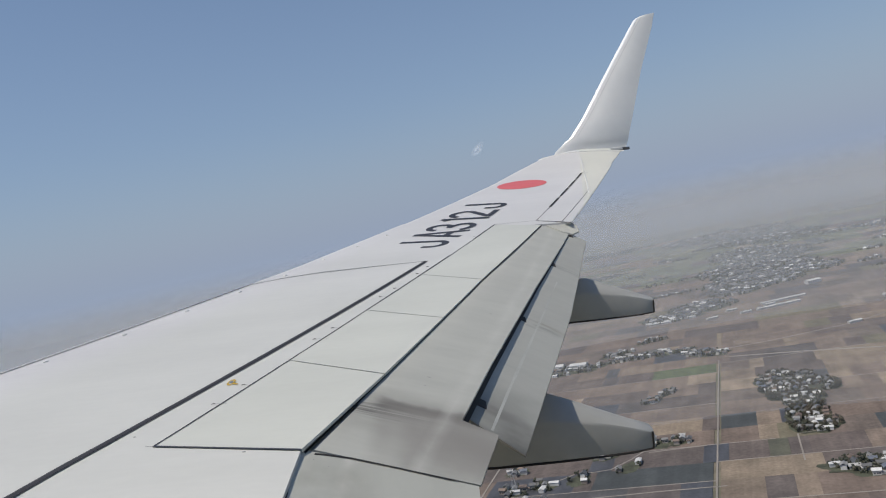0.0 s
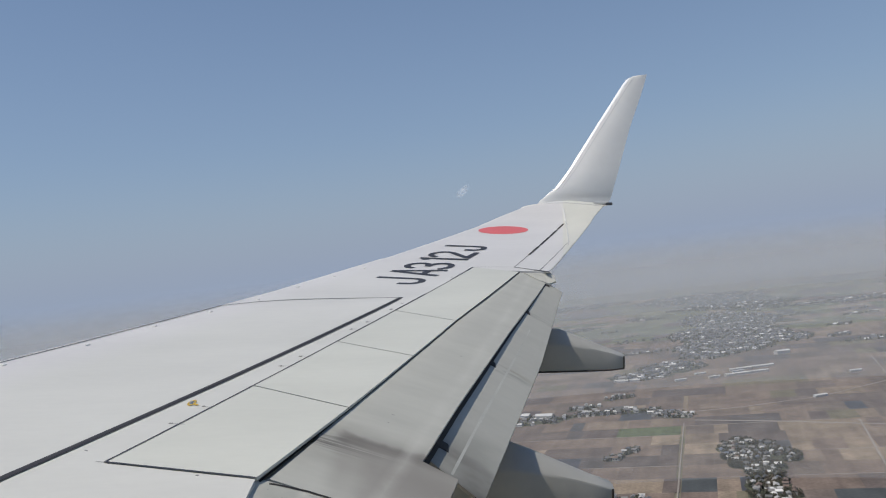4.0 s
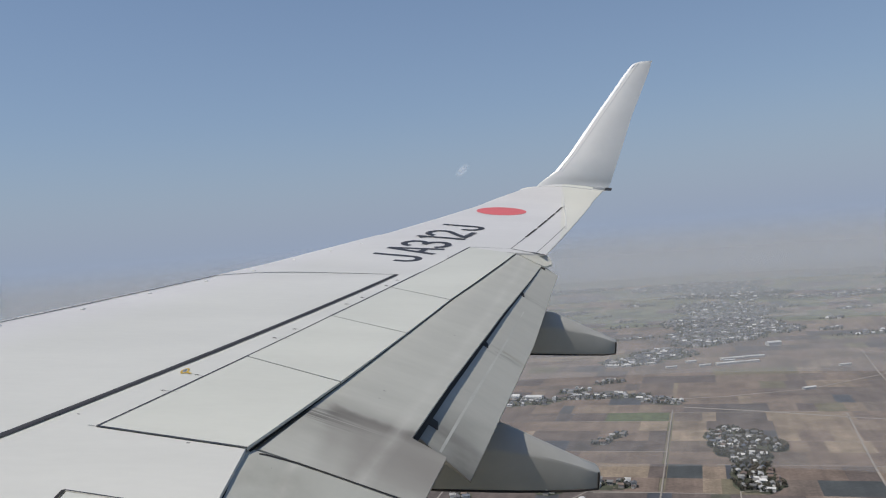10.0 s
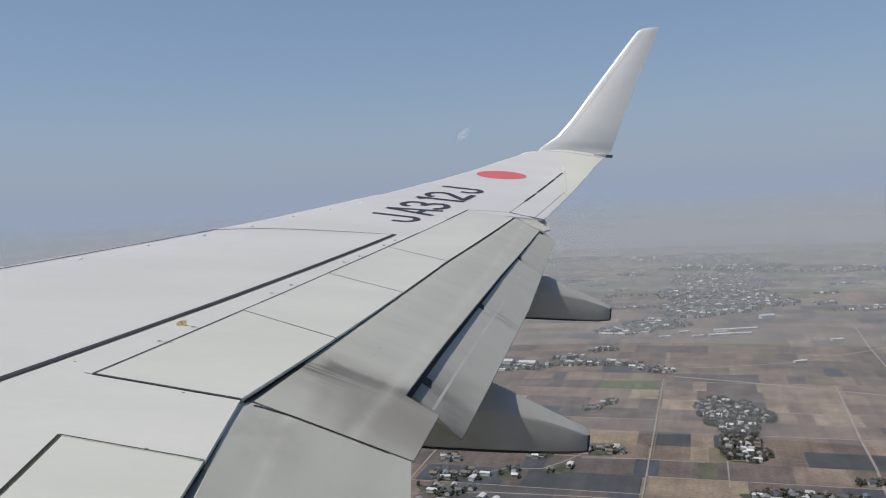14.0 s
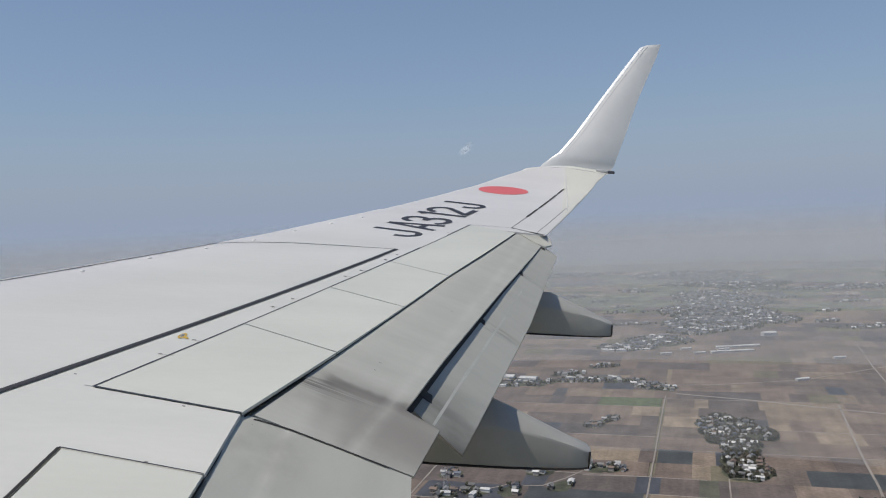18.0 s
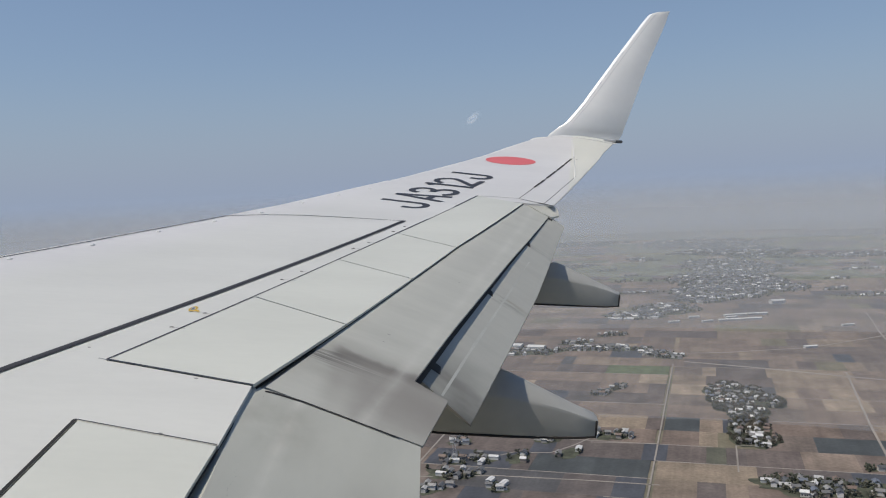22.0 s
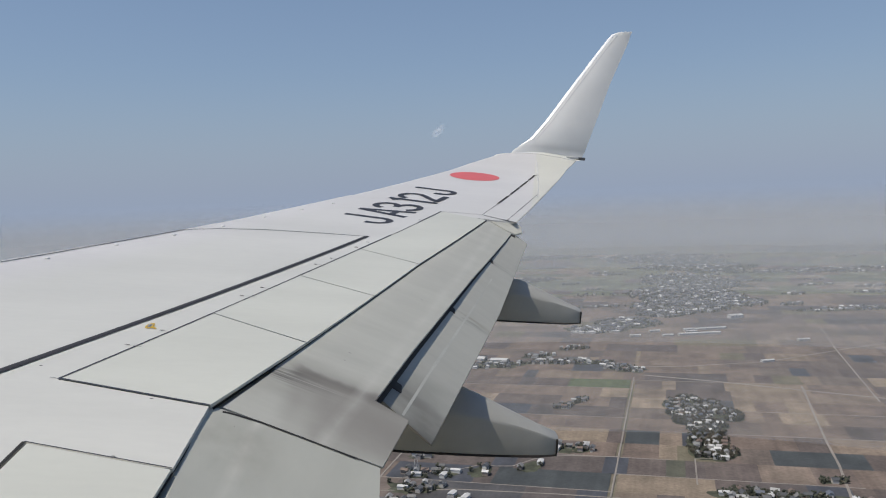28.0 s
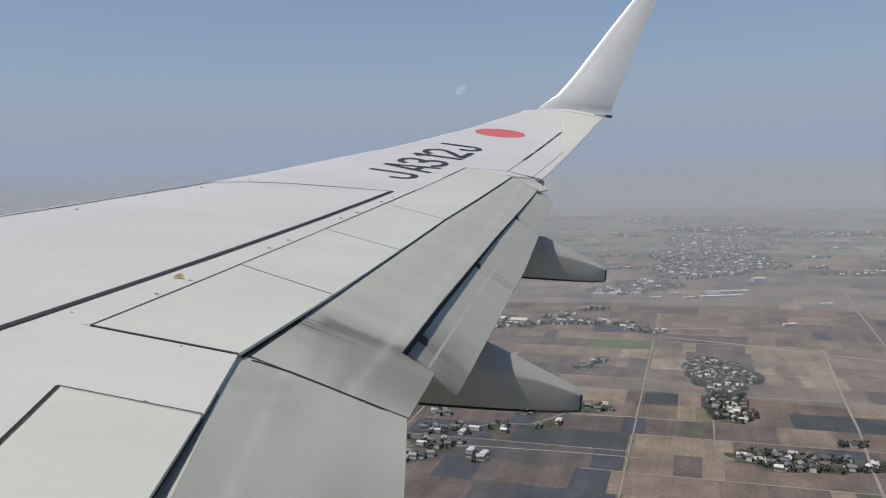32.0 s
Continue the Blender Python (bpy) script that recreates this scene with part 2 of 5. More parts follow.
add_soot(INNER_FLAP, 5.1, 0.45, 6.85, 7.35, (0.25, 0.235, 0.195), 0.65, (2.4, 1.6, 1.0))
add_soot(INNER_FLAP, 4.4, 0.8, 7.0, 8.0, (0.29, 0.275, 0.23), 0.4, (3.0, 1.0, 1.0))


def tip_reflection_tint(m):
    """Cooler slats; reflections painted in: cool outer skin, cream aft of the tip joint."""
    nt = m.node_tree
    b = nt.nodes["Principled BSDF"]
    old = b.inputs["Base Color"].links[0].from_socket
    tc = nt.nodes.new("ShaderNodeTexCoord")
    sx = nt.nodes.new("ShaderNodeSeparateXYZ")
    nt.links.new(tc.outputs["Object"], sx.inputs[0])
    outward = map_of(nt, sx.outputs[1], 8.5, 13.0)
    line = nt.nodes.new("ShaderNodeMath")
    line.operation = "MULTIPLY_ADD"
    line.inputs[1].default_value = -0.13
    nt.links.new(sx.outputs[1], line.inputs[0])
    nt.links.new(sx.outputs[0], line.inputs[2])
    aft = map_of(nt, line.outputs[0], 7.69, 7.715)
    behind = nt.nodes.new("ShaderNodeMath")
    behind.operation = "MULTIPLY_ADD"
    behind.inputs[1].default_value = -0.527
    nt.links.new(sx.outputs[1], behind.inputs[0])
    nt.links.new(sx.outputs[0], behind.inputs[2])
    slat = map_of(nt, behind.outputs[0], 1.0, 0.35)
    both = nt.nodes.new("ShaderNodeMath")
    both.operation = "MAXIMUM"
    nt.links.new(outward, both.inputs[0])
    nt.links.new(slat, both.inputs[1])
    outward = both.outputs[0]
    cool = mix_of(nt, 1.0, old, (1.06, 1.045, 1.10), "MULTIPLY")
    cream = mix_of(nt, 1.0, old, (1.05, 1.05, 1.015), "MULTIPLY")
    nt.links.new(mix_of(nt, aft, mix_of(nt, outward, old, cool), cream), b.inputs["Base Color"])


tip_reflection_tint(PAINT)


# ---- mesh helpers ----
def part(name, bm, mat, parent=None, label="", smooth=False):
    """Links a bmesh as one mesh object under a thing or a part."""
    bmesh.ops.recalc_face_normals(bm, faces=bm.faces)
    me = bpy.data.meshes.new(name)
    bm.to_mesh(me)
    bm.free()
    if smooth:
        me.polygons.foreach_set("use_smooth", [True] * len(me.polygons))
        me.set_sharp_from_angle(angle=radians(35))
    for m in (mat if isinstance(mat, (list, tuple)) else [mat]):
        me.materials.append(m)
    ob = new(name, me)
    ob.parent = parent
    if label:
        tagged(ob, label)
    return ob


def loft(bm, rings, caps=True, closed=True):
    """Joins rings of equal length, each a list of points."""
    vs = [[bm.verts.new(p) for p in r] for r in rings]
    n = len(rings[0])
    for a, b in zip(vs, vs[1:]):
        for i in range(n if closed else n - 1):
            j = (i + 1) % n
            bm.faces.new((a[i], a[j], b[j], b[i]))
    if caps and closed:
        bm.faces.new(vs[0])
        bm.faces.new(vs[-1])
    return vs


def box(bm, lo, hi):
    m = Matrix.LocRotScale(((Vector(lo) + Vector(hi)) / 2), None, (Vector(hi) - Vector(lo)))
    return bmesh.ops.create_cube(bm, size=1.0, matrix=m)["verts"]


def lerp(a, b, t):
    return a + (b - a) * t


def along(xs, ys, v):
    return float(np.interp(v, xs, ys))


# ---- the fuselage beside the wing ----
CABIN_Y, CABIN_Z, CABIN_R = 0.02, 0.55, 1.88


def hull_point(x, a, r):
    return (x, CABIN_Y + r * math.cos(a), CABIN_Z + r * math.sin(a))


bm = bmesh.new()
WIN = [7.92 + 0.508 * k for k in range(-11, 10)]
xs = sorted({-2.0, 14.0} | {round(c + d, 3) for c in WIN for d in (-0.17, 0.17)})
angles = [0.33, 0.70] + [0.70 + (2 * math.pi - 0.37) * k / 40 for k in range(1, 40)]
outer = [[bm.verts.new(hull_point(x, a, CABIN_R)) for a in angles] for x in xs]
inner = [[bm.verts.new(hull_point(x, a, CABIN_R - 0.06)) for a in angles] for x in xs]
n = len(angles)
for i in range(len(xs) - 1):
    is_window = xs[i + 1] - xs[i] > 0.3 and any(abs((xs[i] + xs[i + 1]) / 2 - c) < 0.02 for c in WIN)
    for j in range(n):
        k = (j + 1) % n
        if j == 0 and is_window:
            for p, q in (((i, j), (i + 1, j)), ((i + 1, j), (i + 1, k)), ((i + 1, k), (i, k)), ((i, k), (i, j))):
                bm.faces.new((outer[p[0]][p[1]], outer[q[0]][q[1]], inner[q[0]][q[1]], inner[p[0]][p[1]]))
            continue
        bm.faces.new((outer[i][j], outer[i + 1][j], outer[i + 1][k], outer[i][k]))
        bm.faces.new((inner[i][j], inner[i][k], inner[i + 1][k], inner[i + 1][j]))
for ring in (inner[0], inner[-1]):
    bm.faces.new(ring)
for end in (0, -1):
    for j in range(n):
        k = (j + 1) % n
        bm.faces.new((outer[end][j], outer[end][k], inner[end][k], inner[end][j]))
fuselage = part("fuselage_wall", bm, WHITE, smooth=True)
fuselage.matrix_world = CRAFT
tagged(fuselage, "plain white airliner fuselage wall with a row of windows", "fuselage", kind="structure")


# ---- the wing ----
FLEX = 0.0041  # the wing bends upward in flight


def top(y):
    return FLEX * max(0.0, y - 3) ** 2 + 0.13 * min(1.1, max(0.0, (y - 15.5) / 0.9)) ** 2


def front_rise(x, y):
    """The skin swells a little behind the inboard leading edge."""
    return 0.018 * min(1.0, max(0.0, 1 - (x - 0.527 * y - 0.02) / 1.2)) * min(1.0, max(0.0, (10.3 - y) / 3))


def nose_x(y):
    return 0.527 * y + 0.02 + 0.35 * max(0.0, (y - 15.6) / 0.8) ** 2


wing = new("airliner_wing")
wing.matrix_world = CRAFT
tagged(wing, "pale grey airliner wing with drooped flaps and upturned winglet", "airplane wing")

# Stations across the wing: hinge point (x, y) and spoiler trailing edge point (x, y), inboard to outboard.
ROOT = ((6.40, 1.76), (7.02, 1.76))
G0, G1 = ((6.37, 2.5), (6.99, 2.4)), ((6.193, 4.837), (6.900, 4.662))
S1, S2 = ((5.986, 5.618), (6.864, 5.368)), ((6.430, 7.009), (7.177, 6.481))
S3, S4 = ((6.835, 8.248), (7.519, 7.735)), ((7.242, 9.438), (7.852, 8.948))
S5 = ((8.071, 11.799), (8.635, 11.422))
A0, A1 = ((8.605, 11.753), (9.003, 11.351)), ((9.708, 15.353), (10.085, 15.093))


def shifted(st, d):
    """The same station, d metres further outboard."""
    return tuple((x + 0.28 * d, y + 0.96 * d) for x, y in st)


NOSE = (0.0, 0.004, 0.012, 0.025, 0.045, 0.075, 0.12, 0.2, 0.34, 0.55, 0.8, 1.0)


def nose_of(st):
    (hx, hy), (tx, ty) = st
    dx, dy = hx - tx, hy - ty
    k = (hx - 0.527 * hy - 0.02) / (0.527 * dy - dx)
    return hx + k * dx, hy + k * dy


def nose_drop(v, chord, y=20.0):
    s = min(1.0, v * chord / along((8.5, 11.5), (0.10, 0.13 * chord), y))
    return -0.030 * chord * (1 - math.sqrt(max(0.0, 1 - (1 - s) ** 2)))


def skin_ring(st, recess):
    """One section of the wing box; recess lowers the bay behind the hinge, where a spoiler lies."""
    (hx, hy), (tx, ty) = st
    lx, ly = nose_of(st)
    chord = math.hypot(tx - lx, ty - ly)
    pts = []
    for v in NOSE:
        x, y = lerp(lx, hx, v), lerp(ly, hy, v)
        pts.append((x, y, top(y) + front_rise(x, y) + nose_drop(v, chord, y)))
    pts.append((hx + 0.001, hy, top(hy) - recess))
    pts.append((tx - recess * 4.0, ty, top(ty) - recess))
    pts.append((tx - recess * 4.0, ty, top(ty) - recess - 0.035))
    for v, d in ((0.8, 0.05), (0.5, 0.085), (0.25, 0.095), (0.1, 0.08), (0.03, 0.058)):
        x, y = lerp(lx, tx, v), lerp(ly, ty, v)
        pts.append((x, y, top(y) - d * chord))
    return pts


bm = bmesh.new()
rings = []
for st in [ROOT, shifted(G0, -0.006)]:
    rings.append(skin_ring(st, 0.0))
for a, b in ((G0, G1),):
    rings += [skin_ring(a, 0.07), skin_ring(b, 0.07)]
rings += [skin_ring(shifted(G1, 0.008), 0.0), skin_ring(shifted(S1, -0.008), 0.0)]
for st in (S1, S2, S3, S4, S5):
    rings.append(skin_ring(st, 0.07))
rings += [skin_ring(shifted(S5, 0.008), 0.0)]
loft(bm, rings)
wing_box = part("wing_box", bm, PAINT, wing, "pale grey painted wing skin", smooth=True)

# Outer wing from the last spoiler to the winglet.
bm = bmesh.new()
rings = []
for y in [11.40, 11.9, 12.5, 13.2, 14.0, 14.8, 15.35, 15.7, 16.0, 16.25, 16.42, 16.52]:
    st_le = nose_x(y) if y > 13 else 0.527 * y + 0.02
    x_te = 9.003 + (y - 11.351) * 0.2892 + 0.24 * max(0.0, y - 15.95)
    slant = 0.30 if y < 12.5 else 0.12
    chord = x_te - st_le
    ring = []
    for v in NOSE:
        x = lerp(st_le, x_te, v)
        yy = y + (1 - v) * slant * chord * (0.8 if y < 13 else 0.3)
        x = x + 0.527 * (yy - y)* (1 - v)
        z = top(yy) + nose_drop(v, chord) + 0.085 * max(0.0, y - 15.6) * math.sin(math.pi * min(1.0, v * 1.02))
        ring.append((x, yy, z))
    ring.append((x_te, y, ring[-1][2] - 0.012))
    for v, d in ((0.8, 0.04), (0.5, 0.08), (0.25, 0.09), (0.1, 0.075), (0.03, 0.055)):
        x = lerp(st_le, x_te, v)
        yy = y + (1 - v) * slant * chord * (0.8 if y < 13 else 0.3)
        ring.append((x + 0.527 * (yy - y)* (1 - v), yy, top(yy) - d * chord))
    rings.append(ring)
TIP_EDGE = rings[-2]
loft(bm, rings)
outer_wing = part("outer_wing", bm, PAINT, wing, "pale outer wing skin", smooth=True)


def plate(name, corners, thick, mat, parent, lift=0.0, label="", bevel=0.008, rows=8, sink=None):
    """A panel over four plan corners (front inboard, front outboard, aft outboard, aft inboard) that follows the wing's bend."""
    b = bmesh.new()
    (fi, fo, ao, ai) = corners
    cols = 5
    grid_t, grid_b = [], []
    for i in range(rows + 1):
        u = i / rows
        rt, rb = [], []
        for j in range(cols + 1):
            v = j / cols
            x = lerp(lerp(fi[0], fo[0], u), lerp(ai[0], ao[0], u), v)
            y = lerp(lerp(fi[1], fo[1], u), lerp(ai[1], ao[1], u), v)
            z = top(y) + lift - (sink(v) if sink else 0)
            rt.append(b.verts.new((x, y, z)))
            rb.append(b.verts.new((x, y, z - lerp(thick, thick * 0.35, v))))
        grid_t.append(rt)
        grid_b.append(rb)
    for i in range(rows):
        for j in range(cols):
            b.faces.new((grid_t[i][j], grid_t[i][j + 1], grid_t[i + 1][j + 1], grid_t[i + 1][j]))
            b.faces.new((grid_b[i][j], grid_b[i + 1][j], grid_b[i + 1][j + 1], grid_b[i][j + 1]))
    for i in range(rows):
        for j in (0, cols):
            b.faces.new((grid_t[i][j], grid_t[i + 1][j], grid_b[i + 1][j], grid_b[i][j]))
    for j in range(cols):
        for i in (0, rows):
            b.faces.new((grid_t[i][j], grid_t[i][j + 1], grid_b[i][j + 1], grid_b[i][j]))
    if bevel:
        edges = [e for e in b.edges if len(e.link_faces) == 2 and e.calc_face_angle() > 1.0]
        bmesh.ops.bevel(b, geom=edges, offset=min(bevel, thick * 0.12), segments=1, affect="EDGES")
    return part(name, b, mat, parent, label, smooth=True)


def inset(a, b, gap):
    """Panel corners between two stations, with a gap at both ends and along the hinge."""
    def to(p, q, d):
        l = math.hypot(q[0] - p[0], q[1] - p[1])
        return (p[0] + (q[0] - p[0]) * d / l, p[1] + (q[1] - p[1]) * d / l)
    fi, fo = to(a[0], b[0], gap), to(b[0], a[0], gap)
    ai, ao = to(a[1], b[1], gap), to(b[1], a[1], gap)
    return (to(fi, ai, gap * 1.6), to(fo, ao, gap * 1.6), ao, ai)


for a, b, g in ((S1, S2, 0.007), (S2, S3, 0.005), (S3, S4, 0.004), (S4, S5, 0.004)):
    plate("spoiler", inset(a, b, g), 0.05, SPOILER, wing, 0.004, "pale grey spoiler panel lying shut")
plate("ground_spoiler", inset(G0, G1, 0.012), 0.05, SPOILER, wing, 0.004, "pale grey inboard spoiler panel lying shut")
# dark seal along the hinge line of the spoilers and in the bay
for a, b in ((S1, S2), (S2, S3), (S3, S4), (S4, S5), (G0, G1)):
    f = inset(a, b, 0.002)
    bay = ((f[0][0], f[0][1]), (f[1][0], f[1][1]), (f[2][0] - 0.16, f[2][1]), (f[3][0] - 0.16, f[3][1]))
    plate("bay_seal", bay, 0.006, SEAL, wing_box, -0.058, "black rubber seal under the spoiler", bevel=0)


# ---- flaps ----
TE0, TN = Vector((6.864, 5.368)), Vector((0.9598, -0.2807))


def te_gap(x, y):
    return (Vector((x, y)) - TE0).dot(TN)


def flap_z(x, y):
    return top(y) - 0.03 * along((5.4, 6.6, 8.5, 11.4), (1.0, 0.55, 0.36, 0.1), y) - 0.3443 * max(0.0, te_gap(x, y))


def flap_body(name, stations, zf, thick, mat, label, cols=7):
    """A flap from stations (y inboard of front, front x, aft x, aft y), rounded in front and thin behind."""
    b = bmesh.new()
    rings = []
    for k, ((fx, fy), (ax, ay)) in enumerate(stations):
        up, dn = [], []
        for j in range(cols + 1):
            v = j / cols
            x, y = lerp(fx, ax, v), lerp(fy, ay, v)
            z = zf(x, y)
            bulge = (thick if k else thick * 0.35) * (1 - v) ** 0.7
            round_off = 0.35 * thick * max(0.0, 1 - v * 9) ** 2
            up.append((x, y, z - round_off))
            dn.append((x, y, z - 0.012 - bulge))
        rings.append(up + dn[::-1])
    loft(b, rings)
    return part(name, b, mat, wing, label, smooth=True)


def front_x(y):
    return 6.864 + (y - 5.368) * 0.2925 - 0.12


ST = [((front_x(y), y), (ax, ay)) for y, ax, ay in (
    (5.45, 7.757, 5.447), (5.65, 7.798, 5.65), (5.88, 7.846, 5.88), (6.01, 7.874, 6.02), (6.10, 7.663, 6.11),
    (6.6, 7.772, 6.60), (7.047, 7.872, 7.047), (7.6, 8.006, 7.60), (8.061, 8.118, 8.061), (8.6, 8.251, 8.60),
    (9.113, 8.378, 9.113), (9.9, 8.587, 9.9), (10.7, 8.799, 10.7), (11.36, 8.974, 11.37), (11.43, 8.992, 11.43))]
main_flap = flap_body("main_flap", ST, flap_z, 0.15, FLAP, "drooped grey outboard flap with dark soot streaks")


def aft_te(y):
    return along((6.138, 7.112, 8.787, 10.777, 11.26), (8.02, 8.245, 8.639, 9.045, 9.155), y)


def main_te(y):
    return along((6.11, 7.047, 8.061, 9.113, 11.374, 12.1), (7.663, 7.872, 8.118, 8.378, 8.978, 9.165), y)


def aft_z(x, y):
    """The aft segment falls from a slot under the main flap's trailing edge."""
    xm, xa = main_te(y), aft_te(y)
    nose = flap_z(xm, y) - along((6.0, 8.0, 10.0, 11.4), (0.066, 0.046, 0.024, 0.012), y)
    tail = top(y) - 0.21 * along((5.4, 10.0, 11.0, 11.6), (1.0, 0.73, 0.62, 0.42), y) - 0.4877 * max(0.0, te_gap(xa, y) - 0.3)
    return lerp(nose, tail, (x - xm) / (xa - xm))


ST = [((main_te(min(11.42, y + 0.16)) - 0.09, min(11.42, y + 0.16)), (aft_te(y), y)) for y in (6.138, 6.6, 7.112, 7.7, 8.3, 8.787, 9.5, 10.2, 10.777, 11.05, 11.26)]
aft_flap = flap_body("aft_flap", ST, aft_z, 0.07, AFT_FLAP, "drooped grey aft flap segment with pale scuffs", cols=6)


def inboard_z(x, y):
    """The inboard flap falls from just under the inboard spoiler's edge."""
    xf, xa = along((2.4, 4.662, 5.368), (6.99, 6.90, 6.864), y), along((2.0, 4.776, 5.041, 5.43), (7.83, 7.78, 7.768, 7.746), y)
    front, aft = top(y) - 0.020, flap_z(xa, y)
    return lerp(front, aft, max(0.0, (x - xf) / (xa - xf)))


ST = [((along((2.0, 4.0, 5.43), (6.93, 6.85, 6.69), y), y), (along((2.0, 4.776, 5.041, 5.43), (7.83, 7.78, 7.768, 7.746), y), y)) for y in (1.8, 3.0, 3.8, 4.4, 4.776, 5.041, 5.43)]
inboard_flap = flap_body("inboard_flap", ST, inboard_z, 0.15, INNER_FLAP, "drooped grey inboard flap with faint wear bands")

# pale end plate of the outboard flap
b = bmesh.new()
END = ((8.70, 11.43, 0.281), (8.853, 11.42, 0.276), (9.03, 11.45, 0.276), (9.075, 11.40, 0.235), (9.088, 11.32, 0.180), (9.003, 11.29, 0.156), (8.875, 11.31, 0.202))
mid = b.verts.new([sum(p[i] for p in END) / 7 for i in range(3)])
edge, foot = [b.verts.new(p) for p in END], [b.verts.new((x, y, z - 0.02)) for x, y, z in END]
for k in range(7):
    b.faces.new((mid, edge[k - 1], edge[k]))
    b.faces.new((edge[k - 1], foot[k - 1], foot[k], edge[k]))
b.faces.new(foot)
bmesh.ops.recalc_face_normals(b, faces=b.faces[:])
part("flap_end_plate", b, SCUFF, main_flap, "pale end plate of the outboard flap")

# small grease spots on the main flap
for x, y, r in ((7.45, 6.60, 0.011), (7.43, 6.47, 0.007), (7.90, 8.05, 0.009)):
    b = bmesh.new()
    c = b.verts.new((x, y, flap_z(x, y) + 0.002))
    rim = [b.verts.new((x + r * (1 + 0.3 * math.sin(3 * a + x)) * math.cos(a), y + 0.7 * r * math.sin(a), flap_z(x + r * math.cos(a), y + 0.7 * r * math.sin(a)) + 0.002)) for a in (k * math.pi / 6 for k in range(12))]
    for k in range(12):
        b.faces.new((c, rim[k], rim[(k + 1) % 12]))
    part("grease_spot", b, GREASE, main_flap, "small grey grease spot")

# dark slot between the flap segments, with its hinge fittings
for x, y in ((7.74, 6.52), (8.125, 8.22), (8.572, 9.98), (8.93, 11.28)):
    b = bmesh.new()
    box(b, (x - 0.01, y - 0.05, -0.05), (x + 0.07, y + 0.05, 0.005))
    for v in b.verts:
        v.co.z += aft_z(v.co.x, v.co.y)
    bmesh.ops.bevel(b, geom=b.edges[:], offset=0.004, segments=2, affect="EDGES")
    part("flap_hinge", b, SOOTY, aft_flap, "black hinge fitting in the flap slot")


def tube(name, pts, radii, mat, parent, label):
    """A round strip along points."""
    b = bmesh.new()
    rings = []
    for k, p in enumerate(pts):
        d = (Vector(pts[min(len(pts) - 1, k + 1)]) - Vector(pts[max(0, k - 1)])).normalized()
        s = d.cross(Vector((0, 0, 1))).normalized()
        t = s.cross(d)
        rings.append([tuple(Vector(p) + (s * math.cos(a) + t * math.sin(a)) * radii[k]) for a in (0, 1.05, 2.09, 3.14, 4.19, 5.24)])
    loft(b, rings)
    return part(name, b, mat, parent, label, smooth=True)


# ---- flap track fairings ----
def fairing(y, x0, xr, x1, z_ridge, z_tip, z_low, half):
    """A canoe-shaped body under the flap: from x0 to the blunt tail at x1, with its ridge starting to fall at xr."""
    b = bmesh.new()
    rings = []
    for k in range(13):
        x = lerp(x0, x1, k / 12)
        if x < xr:
            zt = lerp(z_ridge - 0.18, z_ridge, (x - x0) / (xr - x0))
        else:
            zt = lerp(z_ridge, z_tip, (x - xr) / (x1 - xr))
        zb = z_low + 0.06 * max(0.0, 1 - k / 3)
        w = half * (1 - 0.45 * max(0.0, (x - xr) / (x1 - xr)) ** 1.4) * (0.5 + 0.5 * min(1, k / 4))
        h = zt - zb
        k2 = min(1.0, max(0.0, (x - xr) / (x1 - xr)))
        sh = lerp(0.66, 0.86, k2)  # the shoulder meets the ridge at the tail
        shape = ((-0.97, 0.014), (-1.0, sh - 0.04), (-0.93, sh + 0.03), (-0.42, lerp(sh, 1.0, 0.66)), (-0.12, 0.985), (0.12, 0.985), (0.42, lerp(sh, 1.0, 0.66)), (0.93, sh + 0.03), (1.0, sh - 0.04), (0.97, 0.014), (0.92, 0.0), (-0.92, 0.0))
        rings.append([(x, y + w * s, zb + h * q) for s, q in shape])
    last = rings[-1]
    c = Vector(last[0]).lerp(Vector(last[6]), 0.5)
    rings.append([tuple(Vector(p).lerp(c, 0.18) + Vector((0.014, 0, 0))) for p in last])
    loft(b, rings)
    ob = part("flap_track_fairing", b, FAIRING, wing, "grey canoe-shaped flap track fairing with blunt tail", smooth=True)
    edge = [r[0] for r in rings[3:13]] + [rings[12][1], rings[12][2]]
    tube("fairing_seal", [(px, py - 0.001, pz - (0.012 if k < 9 else 0)) for k, (px, py, pz) in enumerate(edge)], [0.009] * len(edge), SEAL, ob, "thin black seal along the fairing edge")
    return ob


fairing(7.4, 7.2, 8.27, 9.015, -0.50, -0.838, -0.985, 0.17)
fairing(10.4, 8.0, 8.95, 9.712, -0.21, -0.532, -0.685, 0.17)


# ---- winglet ----
def foil(le, te, thick, side):
    """A thin section between two points, thickened along side."""
    le, te, side = Vector(le), Vector(te), Vector(side).normalized()
    pts = []
    camber = 0.034 * (te - le).length * min(1.0, max(0.0, (le.z - 0.9) / 0.3))
    prof = ((0, 0), (0.012, 0.32), (0.05, 0.62), (0.15, 0.92), (0.32, 1.0), (0.46, 0.9), (0.6, 0.72), (0.73, 0.5), (0.85, 0.3), (1.0, 0.03))
    for v, h in prof:
        pts.append(le.lerp(te, v) + side * (thick * h * 0.5 + camber * 4 * v * (1 - v)))
    for v, h in prof[:0:-1]:
        pts.append(le.lerp(te, v) + side * (camber * 4 * v * (1 - v) - thick * h * 0.5))
    return [tuple(p) for p in pts]


